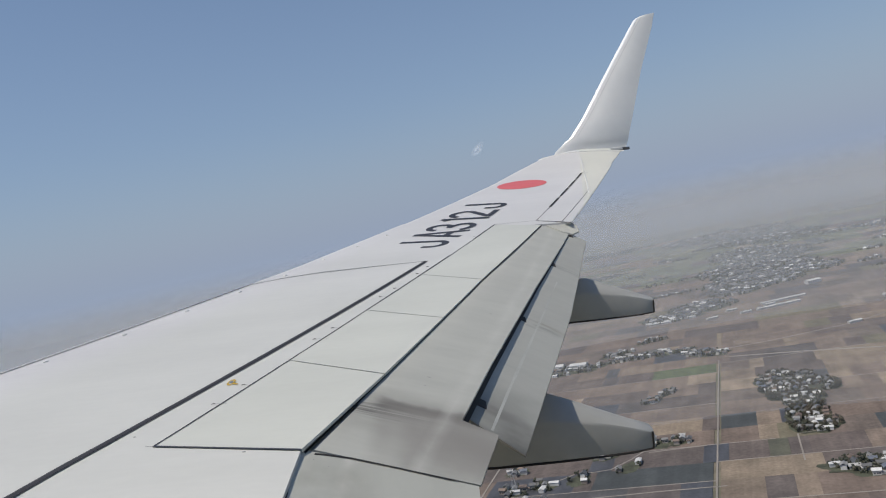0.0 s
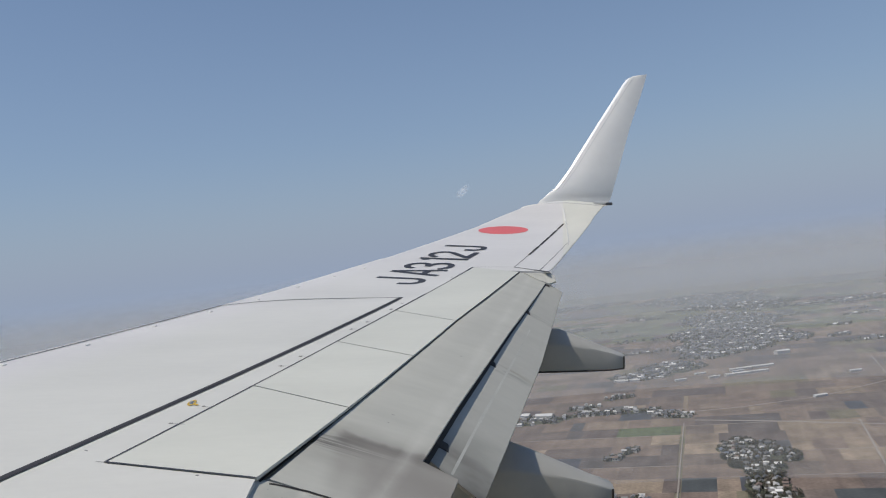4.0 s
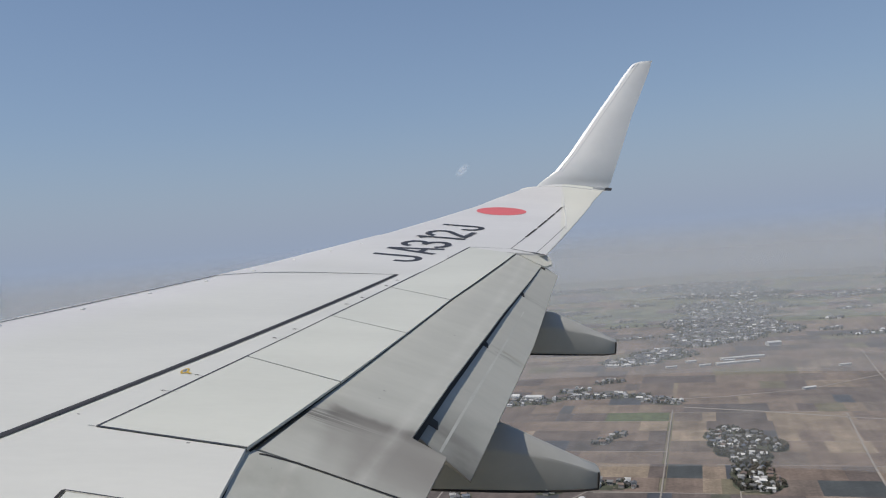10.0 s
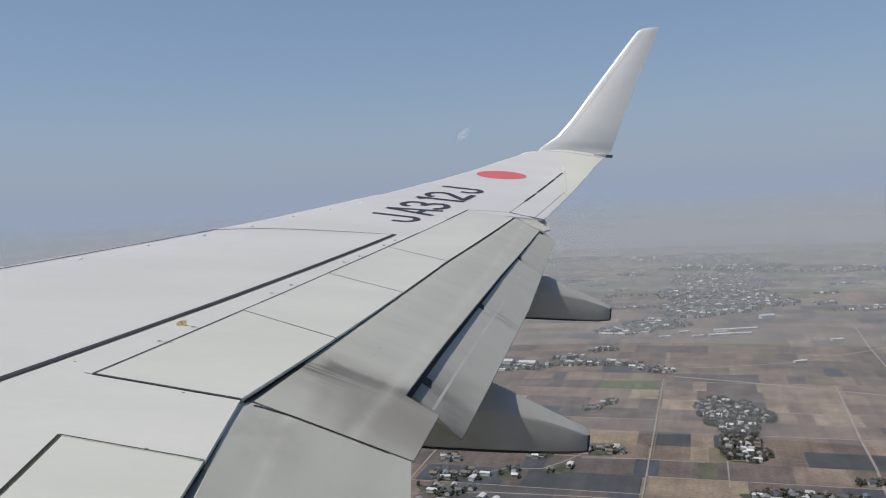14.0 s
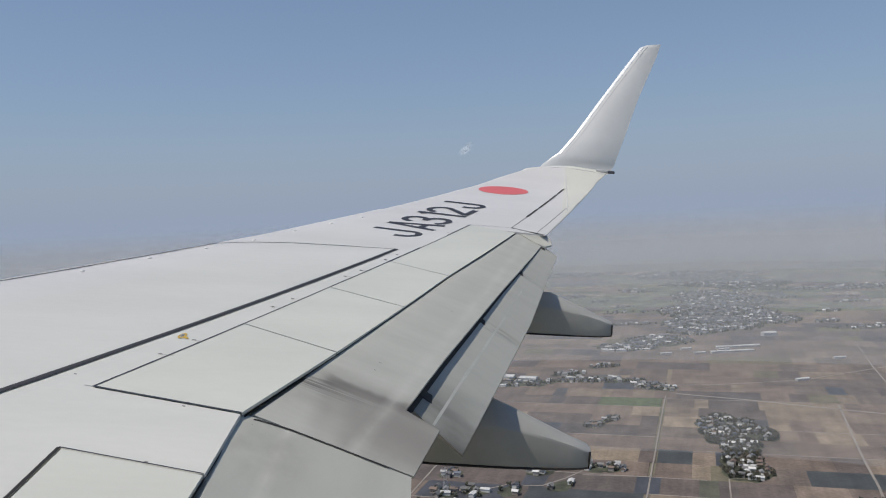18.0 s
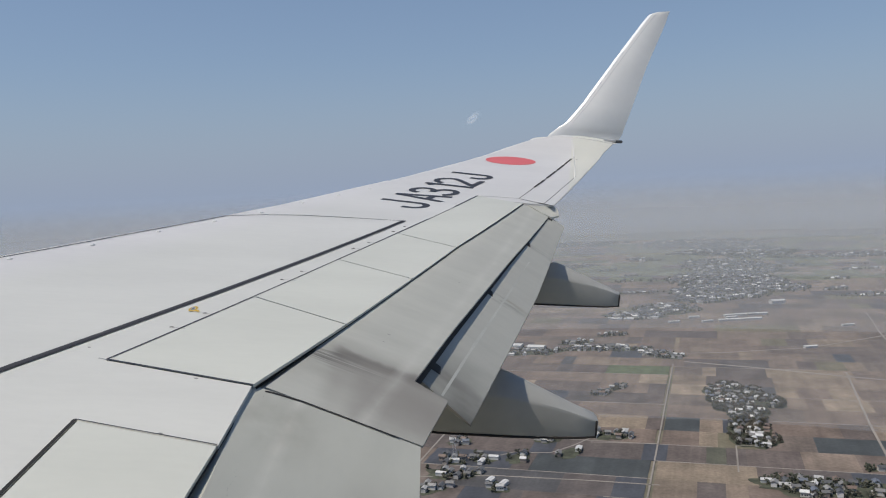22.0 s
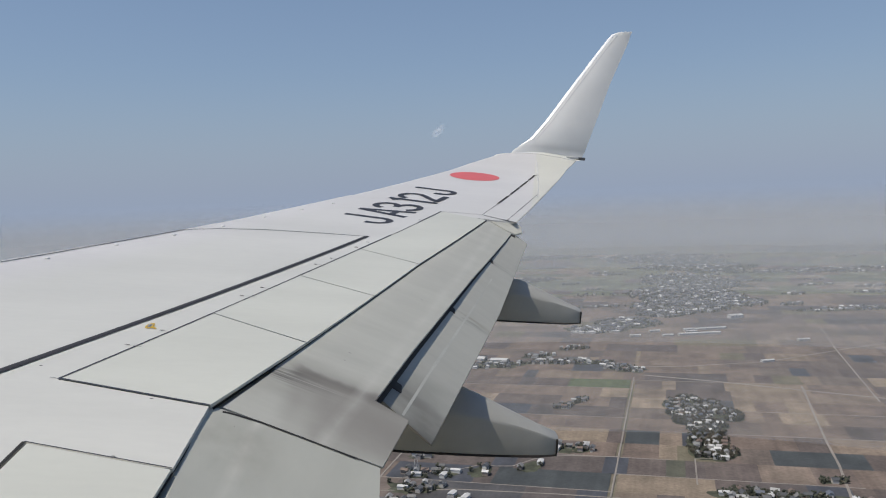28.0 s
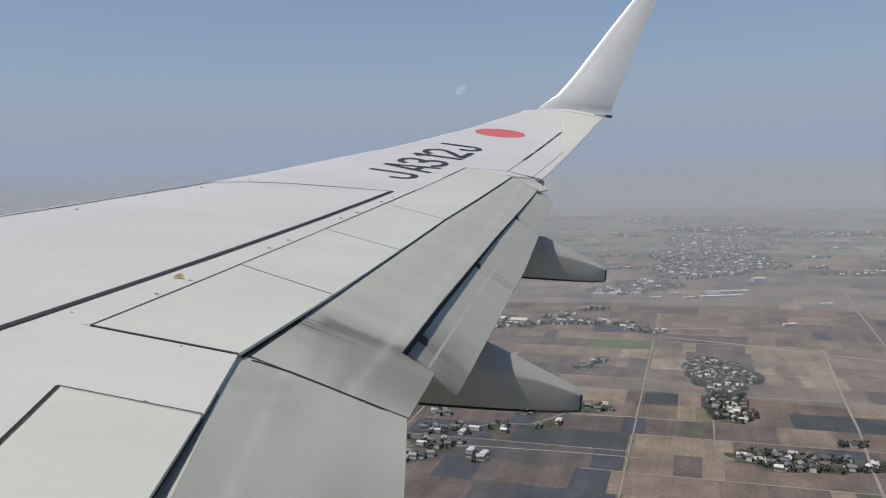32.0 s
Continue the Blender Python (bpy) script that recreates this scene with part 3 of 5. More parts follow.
WL = [  # leading edge, trailing edge, thickness, inward normal
    ((9.06, 16.44, 0.74), (10.20, 16.42, 0.78), 0.05, (0, -0.18, 1)),
    ((9.20, 16.60, 0.79), (10.42, 16.58, 0.82), 0.03, (0, -0.30, 1)),
    ((9.36, 16.76, 0.87), (10.72, 16.74, 0.87), 0.03, (0, -1, 0.55)),
    ((9.45, 16.80, 0.99), (10.77, 16.79, 0.96), 0.035, (0, -1, 0.0)),
    ((9.59, 16.81, 1.10), (10.81, 16.80, 1.04), 0.045, (0, -1, -0.04)),
    ((9.745, 16.83, 1.215), (10.845, 16.82, 1.16), 0.065, (0, -1, 0.1)),
    ((10.025, 16.94, 1.56), (10.97, 16.93, 1.52), 0.08, (0, -1, 0.3)),
    ((10.59, 17.27, 2.37), (11.255, 17.26, 2.33), 0.065, (0, -1, 0.37)),
    ((11.155, 17.58, 3.16), (11.60, 17.57, 3.16), 0.05, (0, -1, 0.37)),
    ((11.262, 17.62, 3.30), (11.655, 17.63, 3.335), 0.045, (0, -1, 0.37)),
    ((11.30, 17.635, 3.335), (11.67, 17.64, 3.375), 0.035, (0, -1, 0.37)),
    ((11.40, 17.645, 3.375), (11.685, 17.655, 3.412), 0.02, (0, -1, 0.37)),
]
bm = bmesh.new()
loft(bm, [foil(*s) for s in WL])
winglet = part("winglet", bm, WHITE, wing, "white upturned blended winglet", smooth=True)
bm = bmesh.new()
box(bm, (10.40, 16.47, 0.885), (10.66, 16.60, 0.945))
bmesh.ops.bevel(bm, geom=bm.edges[:], offset=0.02, segments=2, affect="EDGES")
part("light_housing", bm, PALE, winglet, "pale housing of the tail light")
bm = bmesh.new()
box(bm, (10.645, 16.48, 0.885), (10.77, 16.60, 0.938))
bmesh.ops.bevel(bm, geom=bm.edges[:], offset=0.008, segments=2, affect="EDGES")
part("tail_light", bm, LENS, winglet, "dark tail light lens at the winglet root")
# bright leading edge cap of the winglet, and the grey joint behind it
for name, mat, label, cols in (("leading_edge", POLISHED, "bright polished leading edge strip", (0.062, 0.03, 0.006, -0.006, -0.0061)),
                               ("leading_edge_joint", PALE, "thin pale grey joint behind the leading edge strip", (0.130, 0.118))):
    bm = bmesh.new()
    strip = []
    for le, te, thick, side in WL[5:-1]:
        le, te, side = Vector(le), Vector(te), Vector(side).normalized()
        chord = (te - le).length
        aft = (te - le) / chord
        line = []
        for v in cols:
            k = max(0.0, v / chord)
            h = thick * 0.5 * along((0, 0.012, 0.05, 0.15, 0.32, 0.46), (0, 0.32, 0.62, 0.92, 1.0, 0.9), k) + 0.034 * chord * 4 * k * (1 - k) + 0.004
            line.append(tuple(le + aft * v + side * (h if v > -0.006 else 0.0 if v > -0.00605 else -0.014)))
        strip.append(line)
    loft(bm, strip, closed=False)
    part(name, bm, mat, winglet, label, smooth=True)


tube("tip_lip", TIP_EDGE[:12], [lerp(0.024, 0.010, min(1.0, k / 6)) for k in range(12)], WHITE, outer_wing, "white rounded lip along the wing tip joint")
tube("tip_seal", [(x + 0.02, y + 0.05, z - 0.004) for x, y, z in TIP_EDGE[3:12]], [0.011] * 9, SEAL, outer_wing, "dark seal behind the wing tip joint")


# ---- lines, marks and fittings on the skin ----
def ribbon(name, pts, width, mat, lift=0.004, label="", parent=None):
    """A flat painted line over the upper skin, along plan points."""
    b = bmesh.new()
    rows = []
    fine = []
    for p, q in zip(pts, pts[1:]):
        n = max(1, int(math.hypot(q[0] - p[0], q[1] - p[1]) / 0.25))
        fine += [(lerp(p[0], q[0], i / n), lerp(p[1], q[1], i / n)) for i in range(n)]
    fine.append(pts[-1])
    for i, p in enumerate(fine):
        a, c = fine[max(0, i - 1)], fine[min(len(fine) - 1, i + 1)]
        d = Vector((c[0] - a[0], c[1] - a[1])).normalized()
        s = Vector((d.y, -d.x)) * width / 2
        up = lift(*p) if callable(lift) else lift
        rows.append([b.verts.new((p[0] + k * s.x, p[1] + k * s.y, top(p[1] + k * s.y) + front_rise(p[0] + k * s.x, p[1] + k * s.y) + up)) for k in (-1, 1)])
    for r, q in zip(rows, rows[1:]):
        b.faces.new((r[0], r[1], q[1], q[0]))
    return part(name, b, mat, parent or wing_box, label)


ribbon("walkway_stripe", [(4.78, 3.0), (5.556, 5.446), (6.107, 6.94), (7.262, 10.06)], 0.053, STRIPE, 0.007, label="thick dark walkway stripe")
ribbon("skin_line", [(3.95, 7.24), (4.225, 7.75), (4.735, 8.702), (5.362, 9.844)], 0.020, MARK, 0.004, "thin dark line behind the leading edge")
ribbon("skin_line", [(5.362, 9.844), (5.714, 10.004), (6.129, 10.085), (6.624, 10.09), (7.277, 10.064)], 0.016, MARK, label="thin dark skin joint")
# aileron: hinge gap of dark dashes, tab line, end lines
plate("aileron", (A0[0], A1[0], (A1[1][0] - 0.01, A1[1][1]), (A0[1][0] - 0.01, A0[1][1])), 0.008, PAINT, wing, 0.0025, "pale grey aileron panel", bevel=0, rows=16)
ribbon("aileron_hinge_line", [A0[0], A1[0]], 0.010, MARK, label="thin dark aileron hinge gap", parent=outer_wing)
for a, b in ((0.24, 0.42), (0.46, 0.64), (0.66, 0.82), (0.85, 1.0)):
    p, q = (lerp(A0[0][i], A1[0][i], a) for i in (0, 1)), (lerp(A0[0][i], A1[0][i], b) for i in (0, 1))
    ribbon("hinge_slot", [tuple(p), tuple(q)], 0.034, SEAL, 0.006, "open dark slot along the aileron hinge", parent=outer_wing)
ribbon("aileron_tab_line", [(8.891, 11.437), (9.30, 12.78), (9.578, 13.687)], 0.009, MARK, label="thin dark tab hinge line", parent=outer_wing)
ribbon("aileron_end_line", [A1[0], (9.80, 15.29)], 0.012, MARK, label="thin dark aileron end gap", parent=outer_wing)
ribbon("aileron_end_line", [A0[0], (8.80, 11.56), (8.995, 11.37)], 0.018, MARK, label="thin dark aileron end gap", parent=outer_wing)
ribbon("aileron_end_line", [(8.83, 11.53), (8.93, 11.435), (9.0, 11.37)], 0.034, SEAL, 0.006, "dark opening at the aileron's inner corner", parent=outer_wing)
# white strips paint in the highlight along the wing tip's crease
ribbon("tip_highlight", [(9.79, 16.46), (9.82, 16.2), (9.80, 15.9), (9.775, 15.6), (9.75, 15.34)], 0.024, WHITE, lambda x, y: 0.008 + 0.085 * max(0.0, y - 15.6) * 0.86, "white strip painted in as a highlight on the wing tip", parent=outer_wing)
ribbon("tip_highlight", [(9.74, 15.24), (9.675, 14.6), (9.595, 13.92), (9.51, 13.3)], 0.020, WHITE, 0.008, "white strip painted in as a highlight across the aileron", parent=outer_wing)

# dark gaps round the spoilers
for a, b, wd in ((S1, S2, 0.015), (S2, S3, 0.014), (S3, S4, 0.018), (S4, S5, 0.024)):
    ribbon("hinge_gap", [a[0], b[0]], wd, MARK, 0.005, "dark gap along the spoiler hinge")
for st, wd in ((S1, 0.015), (S2, 0.006), (S3, 0.006), (S4, 0.006), (G1, 0.010)):
    ribbon("spoiler_end_gap", [st[0], st[1]], wd, MARK if wd > 0.008 else LUG, 0.006, "dark gap at the end of a spoiler")
ribbon("hinge_gap", [G0[0], G1[0]], 0.018, SEAL, 0.005, "dark gap along the spoiler hinge")

# skin joints that fade into the paint
for pts, w in (([S1[0], (5.93, 5.634)], 0.005), ([S5[0], (8.30, 11.80), (8.605, 11.753)], 0.010),
               ([(6.20, 4.20), (6.02, 4.23)], 0.006)):
    ribbon("skin_joint", pts, w, LUG, 0.003, "thin dark skin joint")

# small hinge lugs beside the spoiler line, with dirty feet
for i, (x, y) in enumerate(((6.121, 6.234), (6.222, 6.558), (6.516, 7.509), (6.612, 7.787), (6.903, 8.69), (7.014, 8.967), (7.195, 9.509), (7.288, 9.775), (7.80, 11.17))):
    b = bmesh.new()
    bmesh.ops.create_uvsphere(b, u_segments=8, v_segments=5, radius=1, matrix=Matrix.LocRotScale((x, y, top(y) + 0.002), Euler((0, 0, -0.05)), (0.018, 0.005, 0.005)))
    part("hinge_lug", b, SOOTY, wing_box, smooth=True)
for x, y, reach in ((6.121, 6.234, 0.10), (6.222, 6.558, 0.05), (6.516, 7.509, 0.12), (6.612, 7.787, 0.06), (6.903, 8.69, 0.08), (7.014, 8.967, 0.05)):
    ribbon("dirt_streak", [(x - 0.01, y - 0.012), (x + reach * 0.5, y - 0.02), (x + reach, y - 0.035)], 0.006, GRIME, 0.0075, "faint dirty streak behind a hinge lug")
for x, y in ((6.62, 4.75), (6.03, 5.66), (6.55, 5.42), (5.80, 5.80), (5.70, 5.78), (5.81, 4.24), (5.90, 4.22)):
    b = bmesh.new()
    bmesh.ops.create_uvsphere(b, u_segments=8, v_segments=4, radius=1, matrix=Matrix.LocRotScale((x, y, top(y) + 0.001), Euler((0, 0, -0.2)), (0.012, 0.005, 0.003)))
    part("skin_fastener", b, LUG, wing_box, smooth=True)

# pale bumps behind the leading edge
for x, y in ((4.02, 7.08), (4.25, 7.64), (4.629, 8.27), (4.958, 8.94), (5.308, 9.542), (5.654, 10.117), (5.963, 10.775), (6.301, 11.356), (6.621, 11.897)):
    b = bmesh.new()
    bmesh.ops.create_uvsphere(b, u_segments=10, v_segments=6, radius=1, matrix=Matrix.LocRotScale((x + 0.03, y, top(y) + front_rise(x, y) + 0.004), None, (0.022, 0.024, 0.012)))
    part("leading_edge_bump", b, WHITE, wing_box, "small white bump behind the leading edge", smooth=True)

# yellow tie-down ring: a painted loop with a tail
b = bmesh.new()
cx, cy = 6.118, 6.63
outer, inner = [], []
for k in range(20):
    a = 2 * math.pi * k / 20
    for ring, rx, ry in ((outer, 0.026, 0.060), (inner, 0.015, 0.036)):
        x, y = cx + rx * math.cos(a), cy + ry * math.sin(a)
        ring.append(b.verts.new((x, y, top(y) + 0.006)))
for k in range(20):
    b.faces.new((outer[k], outer[(k + 1) % 20], inner[(k + 1) % 20], inner[k]))
tail = [b.verts.new((x, y, top(y) + 0.007)) for x, y in ((6.132, 6.595), (6.172, 6.565), (6.180, 6.585), (6.138, 6.618))]
b.faces.new(tail)
part("tie_down_mark", b, YELLOW, wing_box, "yellow painted ring with a tail")
b = bmesh.new()
bmesh.ops.create_cone(b, cap_ends=True, segments=12, radius1=0.014, radius2=0.009, depth=0.014, matrix=Matrix.Translation((cx, cy, top(cy) + 0.008)))
part("tie_down_stud", b, BARE, wing_box, "small metal stud inside the yellow ring")

# red disc
b = bmesh.new()
cx, cy, rad = 8.636, 14.85, 0.40
mid = b.verts.new((cx, cy, top(cy) + 0.006))
rim = [b.verts.new((cx + rad * 1.04 * math.cos(2 * math.pi * k / 48), cy + rad * 0.93 * math.sin(2 * math.pi * k / 48), top(cy + rad * math.sin(2 * math.pi * k / 48)) + 0.006)) for k in range(48)]
for k in range(48):
    b.faces.new((mid, rim[k], rim[(k + 1) % 48]))
part("red_disc", b, RED, outer_wing, "red painted disc")

# painted letters, tops towards the leading edge
L0, LB, LU = Vector((7.41, 10.76)), Vector((0.337, 0.941)), Vector((-0.95, 0.312))


def arc(cx, cy, rx, ry, a0, a1, n=10):
    return [(cx + rx * math.cos(radians(lerp(a0, a1, k / n))), cy + ry * math.sin(radians(lerp(a0, a1, k / n)))) for k in range(n + 1)]


def hook(x):
    return [[(x + 0.30, 0.67), (x + 0.30, 0.45)] + arc(x + 0.15, 0.17, 0.15, 0.145, 0, -180, 14) + [(x, 0.27)]]


GLYPHS = [("J", hook(0.015)), ("A", [[(0.55, -0.035), (0.735, 0.67)], [(0.90, -0.035), (0.735, 0.67)], [(0.61, 0.19), (0.85, 0.19)]]),
          ("3", [[(0.985, 0.47)] + arc(1.155, 0.475, 0.165, 0.14, 170, -80, 14) + [(1.12, 0.335)], [(1.12, 0.335)] + arc(1.165, 0.175, 0.19, 0.15, 85, -165, 14)]),
          ("1", [[(1.70, -0.035), (1.70, 0.67)], [(1.71, 0.635), (1.60, 0.535)]]),
          ("2", [arc(2.02, 0.455, 0.185, 0.16, 175, -35, 13) + [(1.86, 0.06), (1.84, 0.02)], [(1.79, 0.02), (2.25, 0.02)]]), ("J", hook(2.425))]
for ch, strokes in GLYPHS:
    b = bmesh.new()
    for n_stroke, line in enumerate(strokes):
        fine = []
        for p, q in zip(line, line[1:]):
            n = max(1, int(math.hypot(q[0] - p[0], q[1] - p[1]) / 0.15))
            fine += [(lerp(p[0], q[0], i / n), lerp(p[1], q[1], i / n)) for i in range(n)]
        fine.append(line[-1])
        rowsv = []
        for i, p in enumerate(fine):
            a, c = fine[max(0, i - 1)], fine[min(len(fine) - 1, i + 1)]
            d = Vector((c[0] - a[0], c[1] - a[1])).normalized()
            pair = []
            for k in (-1, 1):
                w = L0 + LB * (p[0] - k * d.y * 0.048) + LU * (p[1] + k * d.x * 0.044)
                pair.append(b.verts.new((w.x, w.y, top(w.y) + 0.006 + 0.0006 * n_stroke)))
            rowsv.append(pair)
        for r, q in zip(rowsv, rowsv[1:]):
            b.faces.new((r[0], r[1], q[1], q[0]))
    part("painted_letter", b, MARK, outer_wing, "dark grey painted letter")

# rivet rows on the inboard flap
rv = bmesh.new()
bmesh.ops.create_uvsphere(rv, u_segments=6, v_segments=4, radius=1, matrix=Matrix.Diagonal((0.0030, 0.0030, 0.0010, 1)))
first = part("rivet", rv, LUG, inboard_flap, smooth=True)
rng = random.Random(4)
spots = [(7.005 + 0.0022 * k + rng.uniform(-0.006, 0.006), 4.62 - 0.03 * k + rng.uniform(-0.01, 0.01)) for k in range(26)] + \
        [(6.93 + 0.012 * k + rng.uniform(-0.006, 0.006), 5.34 - 0.006 * k + rng.uniform(-0.012, 0.012)) for k in range(9)]
for i, (x, y) in enumerate(spots):
    ob = first if i == 0 else new("rivet", first.data)
    ob.parent = inboard_flap
    ob.location = (x, y, inboard_z(x, y) - 0.0002)
# joint between the inboard and outboard flap: a dark bowed gap
b = bmesh.new()
pts = [(6.84, 5.385), (6.95, 5.41), (7.106, 5.434), (7.344, 5.434), (7.604, 5.428), (7.63, 5.428)]
rowsv = []
for k, (x, y) in enumerate(pts):
    w = (0.012, 0.011, 0.010, 0.008, 0.007, 0.004)[k]
    rowsv.append([b.verts.new((x, y + s * w, flap_z(x, y) + 0.006)) for s in (-1, 1)])
for r, q in zip(rowsv, rowsv[1:]):
    b.faces.new((r[0], r[1], q[1], q[0]))
part("flap_joint_seal", b, SEAL, inboard_flap, "dark rubber seal between the flaps")
# black strip on the flaps that paints in the dark gap under the spoiler edge
b = bmesh.new()
rowsv = []
for st, w_in, w_out in ((G0, 0.010, 0.007), (G1, 0.010, 0.007), (S1, 0.010, 0.007), (S2, 0.008, 0.006), (S3, 0.010, 0.010), (S4, 0.012, 0.014), (S5, 0.012, 0.016)):
    (x, y) = st[1]
    under = inboard_z if y < 5.3 else flap_z
    rowsv.append([b.verts.new((x + k, y, under(x + k, y) + 0.003)) for k in (-w_in, w_out)])
for r, q in zip(rowsv, rowsv[1:]):
    b.faces.new((r[0], r[1], q[1], q[0]))
part("flap_edge_shade", b, SEAL, main_flap, "black strip painted in as shade under the spoiler edge")

# thin black strip painting in the slot's shade, just behind the main flap
b = bmesh.new()
rowsv = []
for k in range(19):
    y = lerp(6.16, 11.2, k / 18)
    x = main_te(y)
    rowsv.append([b.verts.new((x + d, y, aft_z(x + d, y) + 0.003)) for d in (-0.03, 0.007)])
for r, q in zip(rowsv, rowsv[1:]):
    b.faces.new((r[0], r[1], q[1], q[0]))
part("slot_shade_strip", b, SOOTY, aft_flap, "thin black strip painted in as shade of the flap slot")

# pale scuffed ridges along the aft flap
for off, wd, y0, y1 in ((0.155, 0.011, 6.25, 9.5),):
    b = bmesh.new()
    rowsv = []
    for k in range(25):
        y = lerp(y0, y1, k / 24)
        x = lerp(main_te(y), aft_te(y), off / 0.34 * 0.86)
        w = wd * (0.75 + 0.5 * noise.noise((y * 2.3, off * 9, 0)))
        rowsv.append([b.verts.new((x + s * w, y, aft_z(x + s * w, y) + (0.0009 if s == 0 else 0.0003))) for s in (-1, 0, 1)])
    for r, q in zip(rowsv, rowsv[1:]):
        for i in (0, 1):
            b.faces.new((r[i], r[i + 1], q[i + 1], q[i]))
    part("flap_ridge", b, SCUFF, aft_flap, "pale scuffed ridge along the aft flap", smooth=True)


# ---- the land ----
GRID = radians(-16.5)
E1, E2 = Vector((math.cos(GRID), math.sin(GRID))), Vector((-math.sin(GRID), math.cos(GRID)))
ORIGIN = Vector((156.0, 720.0))


def field_at(u, v):
    """Plan point of field coordinates: u across the lane, v along it, away from the airliner."""
    return ORIGIN + E1 * u + E2 * v


def land_material():
    m = bpy.data.materials.new("hazy_farmland_soil")
    m.use_nodes = True
    nt = m.node_tree
    b = nt.nodes["Principled BSDF"]
    b.inputs["Roughness"].default_value = 0.95
    geo = nt.nodes.new("ShaderNodeNewGeometry")
    mp = nt.nodes.new("ShaderNodeMapping")
    mp.inputs["Rotation"].default_value = (0, 0, -GRID)
    mp.inputs["Scale"].default_value = (1 / 90, 1 / 60, 1)
    nt.links.new(geo.outputs["Position"], mp.inputs["Vector"])
    vo = nt.nodes.new("ShaderNodeTexVoronoi")
    vo.distance = "CHEBYCHEV"
    vo.inputs["Scale"].default_value = 1.0
    vo.inputs["Randomness"].default_value = 0.55
    nt.links.new(mp.outputs[0], vo.inputs["Vector"])
    sep = nt.nodes.new("ShaderNodeSeparateColor")
    nt.links.new(vo.outputs["Color"], sep.inputs[0])
    brown = ramp_of(nt, sep.outputs[0], [(0.0, (0.17, 0.135, 0.11)), (0.4, (0.22, 0.17, 0.13)), (0.7, (0.13, 0.11, 0.10)), (0.9, (0.28, 0.22, 0.16))])
    green = ramp_of(nt, sep.outputs[1], [(0.0, (0.13, 0.14, 0.08)), (0.5, (0.17, 0.16, 0.11)), (0.9, (0.09, 0.12, 0.06))])
    big = noise_of(nt, geo.outputs["Position"], 0.0011, 4)
    sx = nt.nodes.new("ShaderNodeSeparateXYZ")
    nt.links.new(geo.outputs["Position"], sx.inputs[0])
    mix = mix_of(nt, ramp_of(nt, big, [(0.45, (0, 0, 0)), (0.6, (1, 1, 1))]), brown, green)
    fine = noise_of(nt, geo.outputs["Position"], 0.05, 6)
    nt.links.new(mix_of(nt, 1.0, mix, ramp_of(nt, fine, [(0.3, (0.8, 0.8, 0.8)), (0.7, (1.2, 1.2, 1.2))]), "MULTIPLY"), b.inputs["Base Color"])
    return m


bm = bmesh.new()
bmesh.ops.create_circle(bm, cap_ends=True, segments=96, radius=16000, matrix=Matrix.Translation((0, 0, -0.6)))
ground = part("ground", bm, land_material())
tagged(ground, "brown winter farmland plain fading into haze", "ground", kind="structure")


